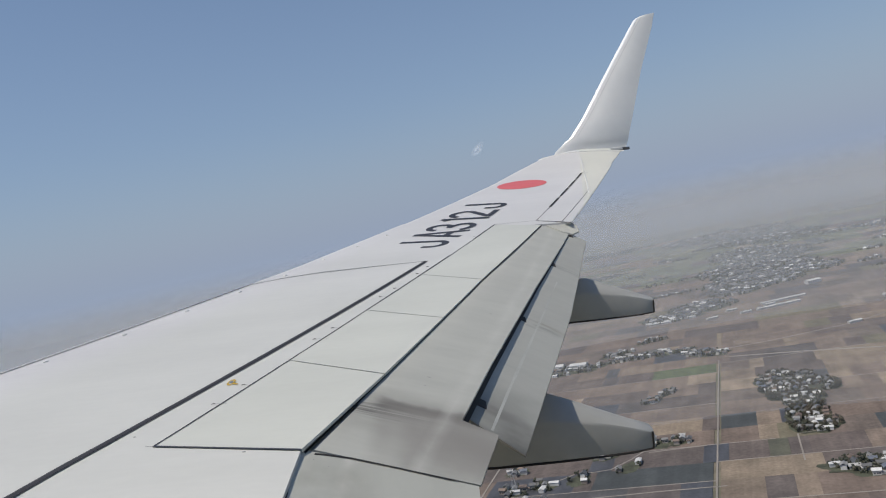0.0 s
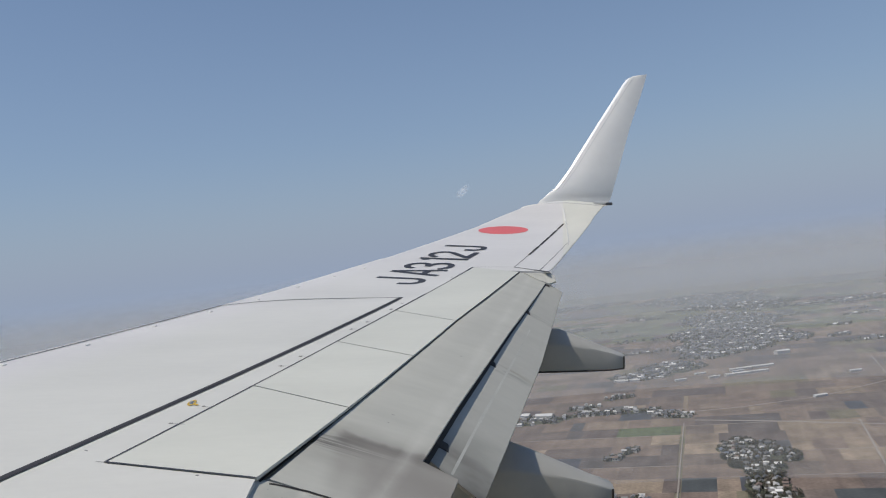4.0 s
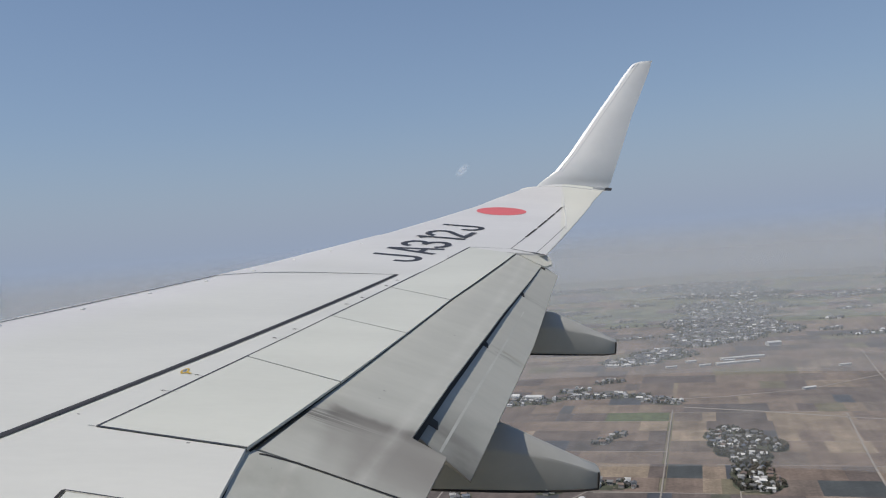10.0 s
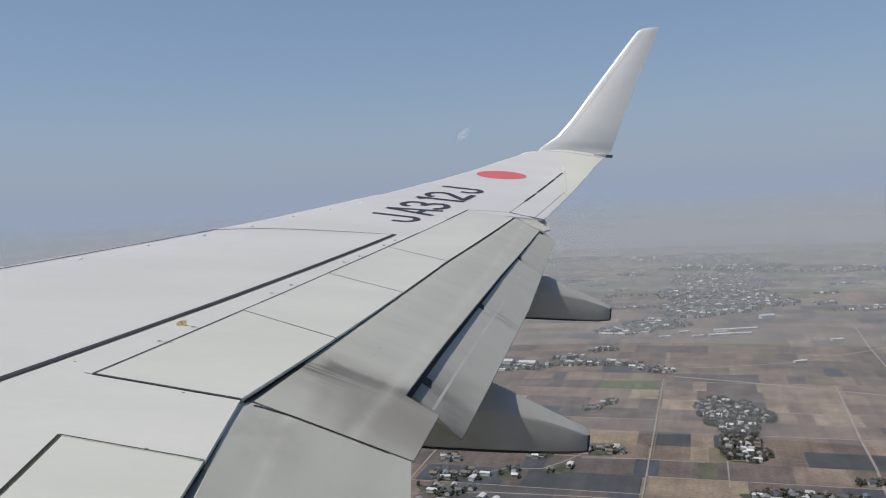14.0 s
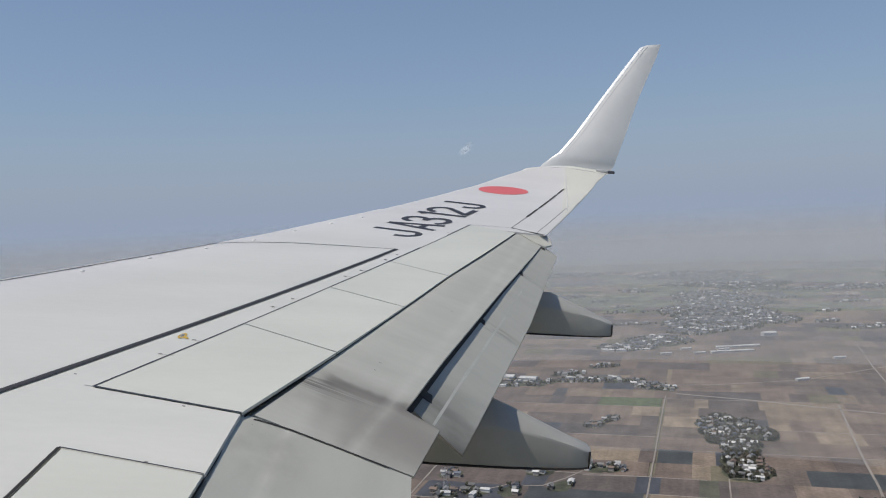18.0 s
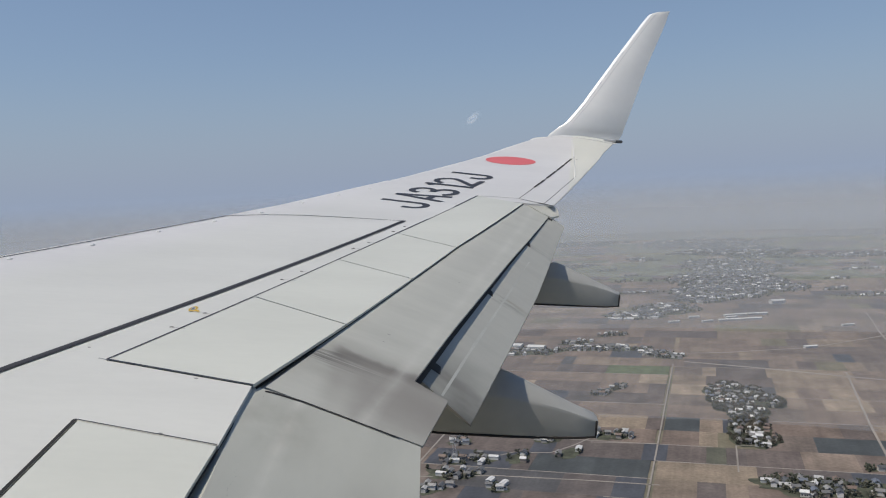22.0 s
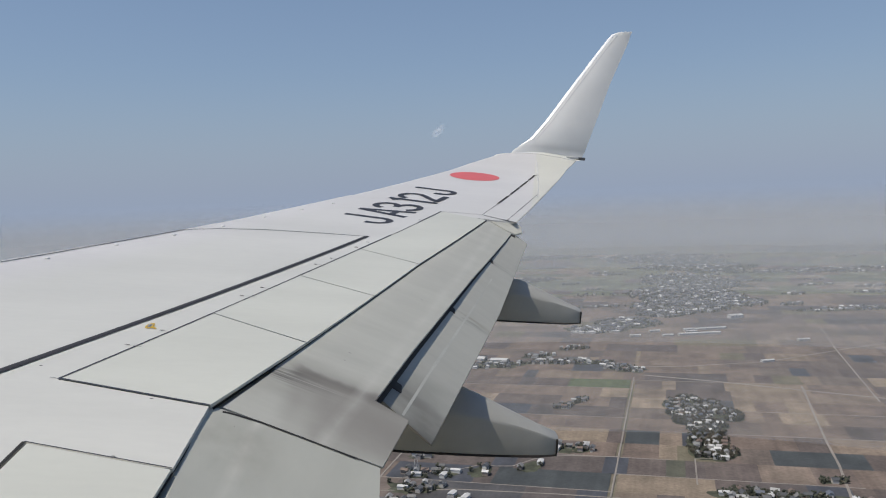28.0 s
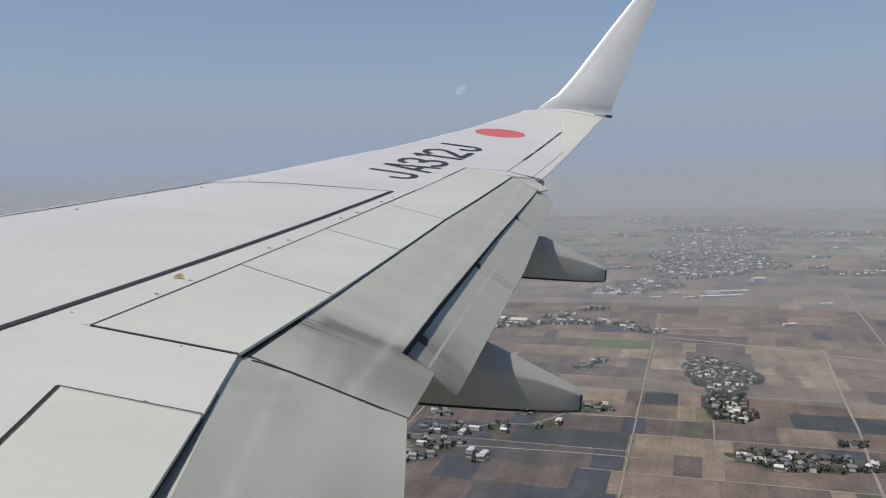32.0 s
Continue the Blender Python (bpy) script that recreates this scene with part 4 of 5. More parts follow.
def veil(radius, strength, fade, tint, distance=False):
    """One sheet painted as haze round the airliner: full below its height, thinning above."""
    m = bpy.data.materials.new("haze")
    m.use_nodes = True
    nt = m.node_tree
    nt.nodes.clear()
    out = nt.nodes.new("ShaderNodeOutputMaterial")
    tr = nt.nodes.new("ShaderNodeBsdfTransparent")
    if distance:  # far sheets glow by emission in place of the hazy sky
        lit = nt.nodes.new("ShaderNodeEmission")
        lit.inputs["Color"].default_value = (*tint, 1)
    else:  # near sheets: plain diffuse haze colour, lit by sun and sky from above
        lit = nt.nodes.new("ShaderNodeBsdfDiffuse")
        lit.inputs["Color"].default_value = (*tint, 1)
        upward = nt.nodes.new("ShaderNodeCombineXYZ")
        upward.inputs[2].default_value = 1.0
        nt.links.new(upward.outputs[0], lit.inputs["Normal"])
    mx = nt.nodes.new("ShaderNodeMixShader")
    geo = nt.nodes.new("ShaderNodeNewGeometry")
    sx = nt.nodes.new("ShaderNodeSeparateXYZ")
    nt.links.new(geo.outputs["Position"], sx.inputs[0])
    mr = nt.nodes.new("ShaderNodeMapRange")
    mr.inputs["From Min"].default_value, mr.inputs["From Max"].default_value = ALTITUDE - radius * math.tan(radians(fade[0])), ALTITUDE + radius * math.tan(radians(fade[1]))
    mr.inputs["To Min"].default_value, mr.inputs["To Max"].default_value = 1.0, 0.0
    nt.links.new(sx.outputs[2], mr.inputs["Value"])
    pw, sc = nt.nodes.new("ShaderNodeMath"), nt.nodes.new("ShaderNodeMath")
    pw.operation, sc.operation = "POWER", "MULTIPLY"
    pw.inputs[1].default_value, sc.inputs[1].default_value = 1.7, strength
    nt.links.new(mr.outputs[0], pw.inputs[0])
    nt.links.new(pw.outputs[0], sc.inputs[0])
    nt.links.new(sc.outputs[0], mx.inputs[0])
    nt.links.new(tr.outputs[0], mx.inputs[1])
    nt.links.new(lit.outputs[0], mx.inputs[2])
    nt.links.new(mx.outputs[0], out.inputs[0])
    b = bmesh.new()
    hi = ALTITUDE + radius * math.tan(radians(fade[1])) + 5
    n = 72
    lo_v = [b.verts.new((radius * math.cos(2 * math.pi * i / n), radius * math.sin(2 * math.pi * i / n), -0.4)) for i in range(n)]
    wide = 1.0 if distance else (radius + hi) / radius  # near sheets lean outward so the sun reaches them
    hi_v = [b.verts.new((v.co.x * wide, v.co.y * wide, hi)) for v in lo_v]
    for i in range(n):
        j = (i + 1) % n
        b.faces.new((lo_v[i], lo_v[j], hi_v[j], hi_v[i]))
    ob = part("backdrop_haze_sheet", b, m, smooth=True)
    ob.visible_shadow = False
    return tagged(ob, "pale grey sheet painted as haze over the plain, hiding the horizon", "haze", kind="structure")


HAZE_GLOW, LOW_HAZE = (0.335, 0.364, 0.408), (0.316, 0.340, 0.368)
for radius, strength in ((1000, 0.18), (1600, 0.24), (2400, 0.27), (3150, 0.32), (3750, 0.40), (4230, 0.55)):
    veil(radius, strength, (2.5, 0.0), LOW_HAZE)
# added glowing sheets: haze and pale sky put into emission
veil(4720, 1.0, (0.4, 9.5), HAZE_GLOW, True)
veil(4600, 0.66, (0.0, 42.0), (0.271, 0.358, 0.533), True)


# ---- fields, lanes ----
SOIL = [(0.0, (0.160, 0.122, 0.100)), (0.16, (0.178, 0.137, 0.112)), (0.30, (0.146, 0.113, 0.096)), (0.42, (0.190, 0.148, 0.118)),
        (0.54, (0.132, 0.104, 0.090)), (0.66, (0.168, 0.128, 0.104)), (0.80, (0.118, 0.094, 0.085)), (0.90, (0.205, 0.160, 0.123)), (0.96, (0.140, 0.124, 0.085))]
DUSK = [(0.0, (0.118, 0.095, 0.085)), (0.3, (0.104, 0.086, 0.079)), (0.55, (0.131, 0.104, 0.091)), (0.75, (0.092, 0.080, 0.077)), (0.9, (0.142, 0.114, 0.097))]
TANS = [(0.0, (0.225, 0.178, 0.132)), (0.3, (0.205, 0.160, 0.122)), (0.6, (0.248, 0.196, 0.146)), (0.8, (0.190, 0.150, 0.115))]
DARK = [(0.0, (0.060, 0.062, 0.070)), (0.3, (0.078, 0.074, 0.072)), (0.55, (0.056, 0.060, 0.058)), (0.75, (0.105, 0.087, 0.077)), (0.9, (0.100, 0.097, 0.066))]
FIELD = ramp_material("ploughed_soil", SOIL, scale=0.025, turn=GRID)
UMBER = ramp_material("damp_ploughed_soil", DUSK, scale=0.025, turn=GRID)
STRAW = ramp_material("straw_stubble", TANS, scale=0.03, turn=GRID)
WET = ramp_material("wet_dark_soil", DARK, scale=0.03, rough=0.6, turn=GRID)
SPROUT = ramp_material("young_green_crop", [(0.0, (0.085, 0.105, 0.055)), (0.5, (0.10, 0.12, 0.065))], scale=0.08, turn=GRID)
FAR_SOIL = ramp_material("far_ploughed_soil", [(0.0, (0.165, 0.126, 0.104)), (0.16, (0.135, 0.108, 0.096)), (0.30, (0.182, 0.142, 0.116)), (0.42, (0.108, 0.090, 0.086)), (0.54, (0.150, 0.118, 0.100)), (0.66, (0.215, 0.170, 0.132)), (0.74, (0.170, 0.132, 0.108)), (0.84, (0.088, 0.078, 0.080)), (0.92, (0.150, 0.132, 0.092))], island=True, scale=0.012, turn=GRID)
FAR_GREEN = ramp_material("far_winter_green", [(0.0, (0.145, 0.148, 0.095)), (0.18, (0.20, 0.155, 0.125)), (0.34, (0.115, 0.125, 0.08)), (0.5, (0.175, 0.168, 0.115)), (0.66, (0.125, 0.10, 0.098)), (0.76, (0.155, 0.155, 0.10)), (0.9, (0.235, 0.195, 0.155)), (0.96, (0.085, 0.085, 0.085))], island=True, scale=0.02, vary=0.4)
LANE = material("pale_lane", (0.28, 0.25, 0.22), 0.9, vary=0.08, fine=0.3, coarse=0.02)
YARD = material("village_green", (0.080, 0.086, 0.058), 0.95, vary=0.3, fine=0.35, coarse=0.06)


def slab_mesh(name, mat):
    """A unit parcel, 1 x 1, with sloping edges."""
    b = bmesh.new()
    lo = [b.verts.new((x, y, -0.5)) for x, y in ((-0.5, -0.5), (0.5, -0.5), (0.5, 0.5), (-0.5, 0.5))]
    hi = [b.verts.new((x, y, 0)) for x, y in ((-0.5, -0.5), (0.5, -0.5), (0.5, 0.5), (-0.5, 0.5))]
    b.faces.new(hi)
    for i in range(4):
        b.faces.new((lo[i], lo[(i + 1) % 4], hi[(i + 1) % 4], hi[i]))
    me = bpy.data.meshes.new(name)
    b.to_mesh(me)
    b.free()
    me.materials.append(mat)
    return me


PARCEL = {m.name: slab_mesh("field_parcel", m) for m in (FIELD, UMBER, STRAW, WET, SPROUT)}
rng = random.Random(11)


def parcel(u0, u1, v0, v1, mat, z):
    p = field_at((u0 + u1) / 2, (v0 + v1) / 2)
    ob = new("field_parcel", PARCEL[mat.name])
    ob.parent = ground
    ob.matrix_world = Matrix.LocRotScale((p.x, p.y, z), Euler((0, 0, GRID)), (u1 - u0, v1 - v0, 1))


def quad_rows(bmx, u0, u1, v0, v1, z):
    vs = [bmx.verts.new((*field_at(u, v), z)) for u, v in ((u0, v0), (u1, v0), (u1, v1), (u0, v1))]
    bmx.faces.new(vs)


joined = bmesh.new()
count = 0
V_ROWS = [-150, -98, -46, 6, 60, 112, 166, 218, 272, 326, 378, 432, 486, 540, 596, 652, 710, 770]
for r, (v0, v1) in enumerate(zip(V_ROWS, V_ROWS[1:])):
    u = -330 - rng.uniform(0, 30)
    while u < 560:
        w = rng.choice((20, 26, 34, 40, 52, 70, 96))
        u1 = u + w
        if u < 0 < u1:
            u1 = -3.5 if u < -18 else u1
        if -3.5 <= u < 4:
            u, u1 = 4, 4 + w
        mid_u, mid_v = (u + u1) / 2, (v0 + v1) / 2
        k = rng.random()
        tone = noise.noise((mid_u * 0.007, mid_v * 0.009, 4.0)) + rng.uniform(-0.16, 0.16)
        mat = UMBER if tone > 0.1 else FIELD
        if mid_u < 0 and mid_v < 190:
            mat = WET if k < 0.66 else UMBER
        elif 0 < mid_u < 95 and mid_v < 120 and k < 0.75:
            mat = STRAW
        elif 0 < mid_u < 260 and 380 < mid_v < 540 and k < 0.5:
            mat = STRAW
        elif k > 0.95 or (tone < -0.3 and k > 0.5):
            mat = STRAW
        elif k > 0.90:
            mat = WET
        if -110 < mid_u < 0 and 500 < mid_v < 545:
            mat = SPROUT
        near = count < 300 and -260 < mid_u < 430
        if near:
            parcel(u, u1, v0, v1, mat, rng.uniform(-0.05, 0.08))
            count += 1
        else:
            quad_rows(joined, u, u1, v0, v1, rng.uniform(-0.3, 0.0))
        u = u1
for v0 in np.arange(770, 1500, 66):
    u = -700 + rng.uniform(0, 60)
    while u < 1300:
        w = rng.choice((40, 60, 60, 90, 130))
        quad_rows(joined, u, u + w, v0, v0 + 66, rng.uniform(-0.3, 0.0))
        u += w
for side in (-1, 1):
    for v0 in np.arange(-200, 770, 60):
        u = 560 if side > 0 else -1000
        while u < (1400 if side > 0 else -360):
            w = rng.choice((40, 60, 90))
            quad_rows(joined, u, u + w, v0, v0 + 60, rng.uniform(-0.3, 0.0))
            u += w
fields = part("far_fields", joined, FAR_SOIL, ground)
tagged(fields, "brown ploughed parcels farther off", kind="stuff")
joined = bmesh.new()
for v0 in np.arange(1500, 4500, 95):
    u = -1500 + rng.uniform(0, 90)
    while u < max(2600, v0 * 0.75):
        w = rng.choice((50, 80, 120, 120, 200))
        quad_rows(joined, u, u + w, v0, v0 + 95, rng.uniform(-0.3, 0.0))
        u += w
fields = part("far_green_fields", joined, FAR_GREEN, ground)
tagged(fields, "pale green and brown parcels in the haze", kind="stuff")


def lane(pts, breadth, z=0.22, mat=None, name="lane"):
    """A farm road along plan points, slightly raised with sloping shoulders."""
    b = bmesh.new()
    rows = []
    width = breadth * 0.52
    for i, p in enumerate(pts):
        a, c = Vector(pts[max(0, i - 1)]), Vector(pts[min(len(pts) - 1, i + 1)])
        d = (c - a).normalized()
        s = Vector((d.y, -d.x)) * width / 2
        p = Vector(p)
        rows.append([b.verts.new((p.x + k * s.x, p.y + k * s.y, h)) for k, h in ((-1.25, -0.5), (-1, z), (1, z), (1.25, -0.5))])
    for r, q in zip(rows, rows[1:]):
        for i in range(3):
            b.faces.new((r[i], r[i + 1], q[i + 1], q[i]))
    ob = part("road", b, mat or LANE)
    return tagged(ob, "pale narrow farm road between brown fields", "road", kind="structure")


def run(p, q, n=8):
    return [tuple(Vector(p).lerp(Vector(q), i / n)) for i in range(n + 1)]


lane(run(field_at(0.3, -200), field_at(0.3, 560)), 3.4)
lane([(335, 1268), (362, 1251), (435, 1205), (532, 1135), (602, 1087), (760, 975), (900, 880)], 7.5)
lane([(540, 1160), (518, 1096), (484, 1000), (450, 901), (426, 826), (387, 722), (350, 615)], 5.0)
for v_row, u_from, u_to in ((6, -40, 330), (60, -300, 0), (112, 0, 240), (166, -300, 60), (272, 60, 430), (326, -260, 0), (378, 90, 430), (486, -300, 0), (540, 0, 210)):
    lane(run(field_at(u_from, v_row), field_at(u_to, v_row)), 2.8, 0.14)
lane([(-300, 835), (-57, 806), (19, 801), (115, 778), (178, 760)], 3.5)
lane([(131, 895), (165, 888), (205, 880)], 3.5)
lane([(-20, 1010), (-36, 950), (-61, 853), (-90, 740)], 4.0)
lane([(1, 843), (20, 858), (46, 872), (64, 866), (83, 864), (110, 885), (133, 909)], 3.5)
lane([(313, 862), (306, 900), (315, 933), (340, 985), (330, 1040)], 3.0)
lane([(262, 786), (285, 864), (313, 862)], 3.0)
lane([(320, 1330), (420, 1320), (560, 1330), (760, 1420), (1000, 1500)], 5.0)
lane([(60, 1390), (-60, 1450), (-20, 1620), (60, 1760)], 9.0, mat=material("dark_river_bank", (0.10, 0.095, 0.085), 0.9, vary=0.2, fine=0.1, coarse=0.02))
lane([(600, 1060), (640, 1180), (720, 1420), (800, 1640)], 4.0)


def edge_of(cx, cy, a):
    """How far a settlement reaches towards angle a, of its mean radius."""
    ca, sa = math.cos(a), math.sin(a)
    return 1 + 0.5 * noise.noise((cx * 0.01 + 1.3 * ca, cy * 0.01 + 1.3 * sa, 0.3)) + 0.3 * noise.noise((cx * 0.02 + 3.1 * ca, cy * 0.02 + 3.1 * sa, 1.7))


def patch(cx, cy, rx, ry, turn, name="village_ground"):
    """An uneven green-grey yard on which a settlement stands."""
    b = bmesh.new()
    c = b.verts.new((cx, cy, 0.25))
    rim = []
    for k in range(40):
        a = 2 * math.pi * k / 40
        r = edge_of(cx, cy, a)
        x, y = rx * r * math.cos(a), ry * r * math.sin(a)
        rim.append(b.verts.new((cx + x * math.cos(turn) - y * math.sin(turn), cy + x * math.sin(turn) + y * math.cos(turn), 0.2)))
    for k in range(40):
        b.faces.new((c, rim[k], rim[(k + 1) % 40]))
    ob = part(name, b, YARD)
    return tagged(ob, "dark green and grey village ground", "ground patch", kind="structure")


# ---- houses, sheds, trees ----
ROOFS = ramp_material("roof_tile", [(0.0, (0.12, 0.12, 0.12)), (0.22, (0.19, 0.185, 0.18)), (0.40, (0.085, 0.088, 0.092)), (0.54, (0.26, 0.255, 0.245)), (0.66, (0.17, 0.125, 0.10)), (0.76, (0.40, 0.395, 0.385)), (0.90, (0.62, 0.61, 0.59)), (0.96, (0.13, 0.145, 0.175))], rough=0.55, scale=0.6, vary=0.12)
WALLS = ramp_material("house_plaster", [(0.0, (0.50, 0.48, 0.44)), (0.3, (0.34, 0.31, 0.28)), (0.5, (0.64, 0.62, 0.59)), (0.68, (0.27, 0.23, 0.20)), (0.85, (0.44, 0.42, 0.40))], rough=0.85, scale=0.5, vary=0.1)
SHED = material("white_sheet_metal", (0.60, 0.595, 0.58), 0.5, vary=0.06, fine=0.5, coarse=0.1)
GLASS = material("dark_window", (0.03, 0.035, 0.045), 0.15, vary=0.1)


def gable(bmx, lo, hi, rise, over, axis=0):
    """A pitched roof over the box lo-hi."""
    (x0, y0), (x1, y1), z = lo[:2], hi[:2], hi[2]
    if axis == 0:
        ring = lambda x: [(x, y0 - over, z - 0.25), (x, (y0 + y1) / 2, z + rise), (x, y1 + over, z - 0.25), (x, y1 + over, z - 0.05), (x, (y0 + y1) / 2, z + rise + 0.25), (x, y0 - over, z - 0.05)]
        loft(bmx, [ring(x0 - over), ring(x1 + over)])
    else:
        ring = lambda y: [(x0 - over, y, z - 0.25), ((x0 + x1) / 2, y, z + rise), (x1 + over, y, z - 0.25), (x1 + over, y, z - 0.05), ((x0 + x1) / 2, y, z + rise + 0.25), (x0 - over, y, z - 0.05)]
        loft(bmx, [ring(y0 - over), ring(y1 + over)])


def house_kind(name, w, d, h, wing_w, label, group):
    ob = new(name)
    b = bmesh.new()
    box(b, (-w / 2, -d / 2, -0.5), (w / 2, d / 2, h))
    if wing_w:
        box(b, (w / 2 - 0.1, -d / 2 + 1, -0.5), (w / 2 + wing_w, d / 2 - 1.5, h * 0.55))
    part("wall", b, WALLS, ob)
    b = bmesh.new()
    gable(b, (-w / 2, -d / 2, 0), (w / 2, d / 2, h), d * 0.27, 0.7)
    part("roof", b, ROOFS, ob)
    if wing_w:
        b = bmesh.new()
        gable(b, (w / 2, -d / 2 + 1, 0), (w / 2 + wing_w, d / 2 - 1.5, h * 0.55), d * 0.16, 0.5)
        part("annex_roof", b, ROOFS, ob)
    for k in (-0.28, 0.05, 0.3):
        b = bmesh.new()
        box(b, (w * k - 0.65, -d / 2 - 0.06, h * 0.30), (w * k + 0.65, -d / 2 + 0.1, h * 0.30 + 1.2))
        part("window", b, GLASS, ob)
    return tagged(ob, label, "house", group)


KINDS = [house_kind("house", 7.4, 5.4, 4.6, 3.2, "two-storey rural house with tiled gable roof and annex", "village houses"),
         house_kind("house", 6.2, 4.8, 4.4, 0, "small two-storey rural house with gable roof", "village houses"),
         house_kind("farmhouse", 9.8, 5.6, 3.3, 0, "long low farmhouse with a dark gable roof", "village houses")]


def shed_kind(w, d, h):
    ob = new("shed")
    b = bmesh.new()
    box(b, (-w / 2, -d / 2, -0.5), (w / 2, d / 2, h))
    part("wall", b, SHED, ob)
    b = bmesh.new()
    gable(b, (-w / 2, -d / 2, 0), (w / 2, d / 2, h), d * 0.12, 0.4)
    part("roof", b, SHED, ob)
    return tagged(ob, "long white sheet-metal shed with low pitched roof", "shed", "white sheds")


SHEDS = [shed_kind(22, 7, 3.2), shed_kind(11, 6, 3.5), shed_kind(44, 9, 3.8), shed_kind(30, 17, 7.0)]
BARK = material("bark", (0.10, 0.075, 0.055), 0.9, vary=0.2)


def leaf_material(name, stops):
    m = ramp_material(name, stops, island=True, rough=0.8, scale=0.4, vary=0.3)
    return m


LEAF = leaf_material("evergreen_foliage", [(0.0, (0.058, 0.064, 0.044)), (0.35, (0.074, 0.076, 0.052)), (0.6, (0.050, 0.055, 0.042)), (0.8, (0.092, 0.086, 0.064))])
BROWN_LEAF = leaf_material("bare_winter_twigs", [(0.0, (0.10, 0.085, 0.065)), (0.4, (0.075, 0.068, 0.05)), (0.7, (0.12, 0.10, 0.075))])


def clump(bmx, c, r, rnd):
    vs = bmesh.ops.create_icosphere(bmx, subdivisions=1, radius=r, matrix=Matrix.Translation(c))["verts"]
    for v in vs:
        v.co += Vector((rnd.uniform(-1, 1), rnd.uniform(-1, 1), rnd.uniform(-1, 1))) * r * 0.35


def tree_kind(h, spread, leaf, seed, label):
    rnd = random.Random(seed)
    ob = new("tree")
    b = bmesh.new()
    rings = []
    for k in range(5):
        t = k / 4
        r = lerp(0.28, 0.09, t)
        rings.append([(r * math.cos(a) + 0.2 * t, r * math.sin(a), lerp(-0.5, h * 0.6, t)) for a in (0, 1.05, 2.1, 3.14, 4.19, 5.24)])
    loft(b, rings)
    for k in range(5):
        a = k * 1.26 + rnd.uniform(-0.3, 0.3)
        p0, p1 = Vector((0.1, 0, h * (0.25 + 0.06 * k))), Vector((math.cos(a) * spread * 0.6, math.sin(a) * spread * 0.6, h * (0.5 + 0.08 * k)))
        s = Vector((-math.sin(a), math.cos(a), 0)) * 0.07
        loft(b, [[tuple(p0 + s), tuple(p0 - s), tuple(p0 + Vector((0, 0, 0.12)))], [tuple(p1 + s * 0.4), tuple(p1 - s * 0.4), tuple(p1 + Vector((0, 0, 0.05)))]])
    part("trunk", b, BARK, ob)
    b = bmesh.new()
    for k in range(46):
        a, z = rnd.uniform(0, 6.28), rnd.random()
        rr = spread * math.sqrt(rnd.random()) * (0.35 + 0.75 * math.sin(math.pi * min(1, 0.15 + z * 0.85)))
        clump(b, (rr * math.cos(a), rr * math.sin(a), h * (0.28 + 0.72 * z)), rnd.uniform(0.35, 0.8) * spread * 0.33, rnd)
    part("crown", b, leaf, ob)
    return tagged(ob, label, "tree", "village trees")


TREES = [tree_kind(6.5, 3.1, LEAF, 1, "dark evergreen tree with a ragged crown"), tree_kind(4.8, 2.7, LEAF, 2, "low dark evergreen tree"),
         tree_kind(7, 2.6, BROWN_LEAF, 3, "bare brown winter tree")]
placed = set()


def put(kind, x, y, turn, z=0.2, scale=1.0):
    m = pose(x, y, z, 0, 0, turn)
    if kind.name not in placed:
        placed.add(kind.name)
        kind.matrix_world = m
        return kind
    return copy_thing(kind, m)


rng = random.Random(5)
taken = []


def free(x, y, d):
    if any((x - a) ** 2 + (y - b) ** 2 < d * d for a, b in taken):
        return False
    taken.append((x, y))
    return True


grown, thicket = [], bmesh.new()


def settle(cx, cy, rx, ry, turn, houses, trees, ground_patch=True):
    if ground_patch:
        patch(cx, cy, rx * 1.12, ry * 1.12, turn)
    for n, what, gap in ((int(houses * 1.7), "h", 8.6), (int(trees * 1.15), "t", 3.9)):
        made = tries = 0
        while made < n and tries < n * 12:
            tries += 1
            a = rng.uniform(0, 6.28)
            r = math.sqrt(rng.random()) * edge_of(cx, cy, a) * (1.08 if what == "t" else 0.98)
            x, y = rx * r * math.cos(a), ry * r * math.sin(a)
            px, py = cx + x * math.cos(turn) - y * math.sin(turn), cy + x * math.sin(turn) + y * math.cos(turn)
            if noise.noise((px * 0.035, py * 0.035, 2.0)) < -0.22 or not free(px, py, gap):
                continue
            if what == "h":
                k = rng.random()
                kind = KINDS[0] if k < 0.4 else KINDS[1] if k < 0.75 else KINDS[2] if k < 0.92 else SHEDS[1]
                put(kind, px, py, math.degrees(GRID) + rng.choice((0, 90, 180, 270)) + rng.uniform(-12, 12))
            elif len(grown) < 290:
                grown.append(put(rng.choice(TREES), px, py, rng.uniform(0, 360), 0.1))
            else:
                for k in range(9):
                    clump(thicket, (px + rng.uniform(-2.2, 2.2), py + rng.uniform(-2.2, 2.2), rng.uniform(0.6, 5.2)), rng.uniform(0.7, 1.5), rng)
            made += 1


# the round village and its neighbours
settle(350, 1050, 38, 62, -0.15, 40, 150)
settle(318, 905, 22, 48, -0.1, 16, 60)
settle(336, 978, 20, 34, -0.1, 7, 60)
settle(330, 735, 60, 20, -0.25, 16, 80)
settle(399, 779, 12, 6, 0, 1, 8)
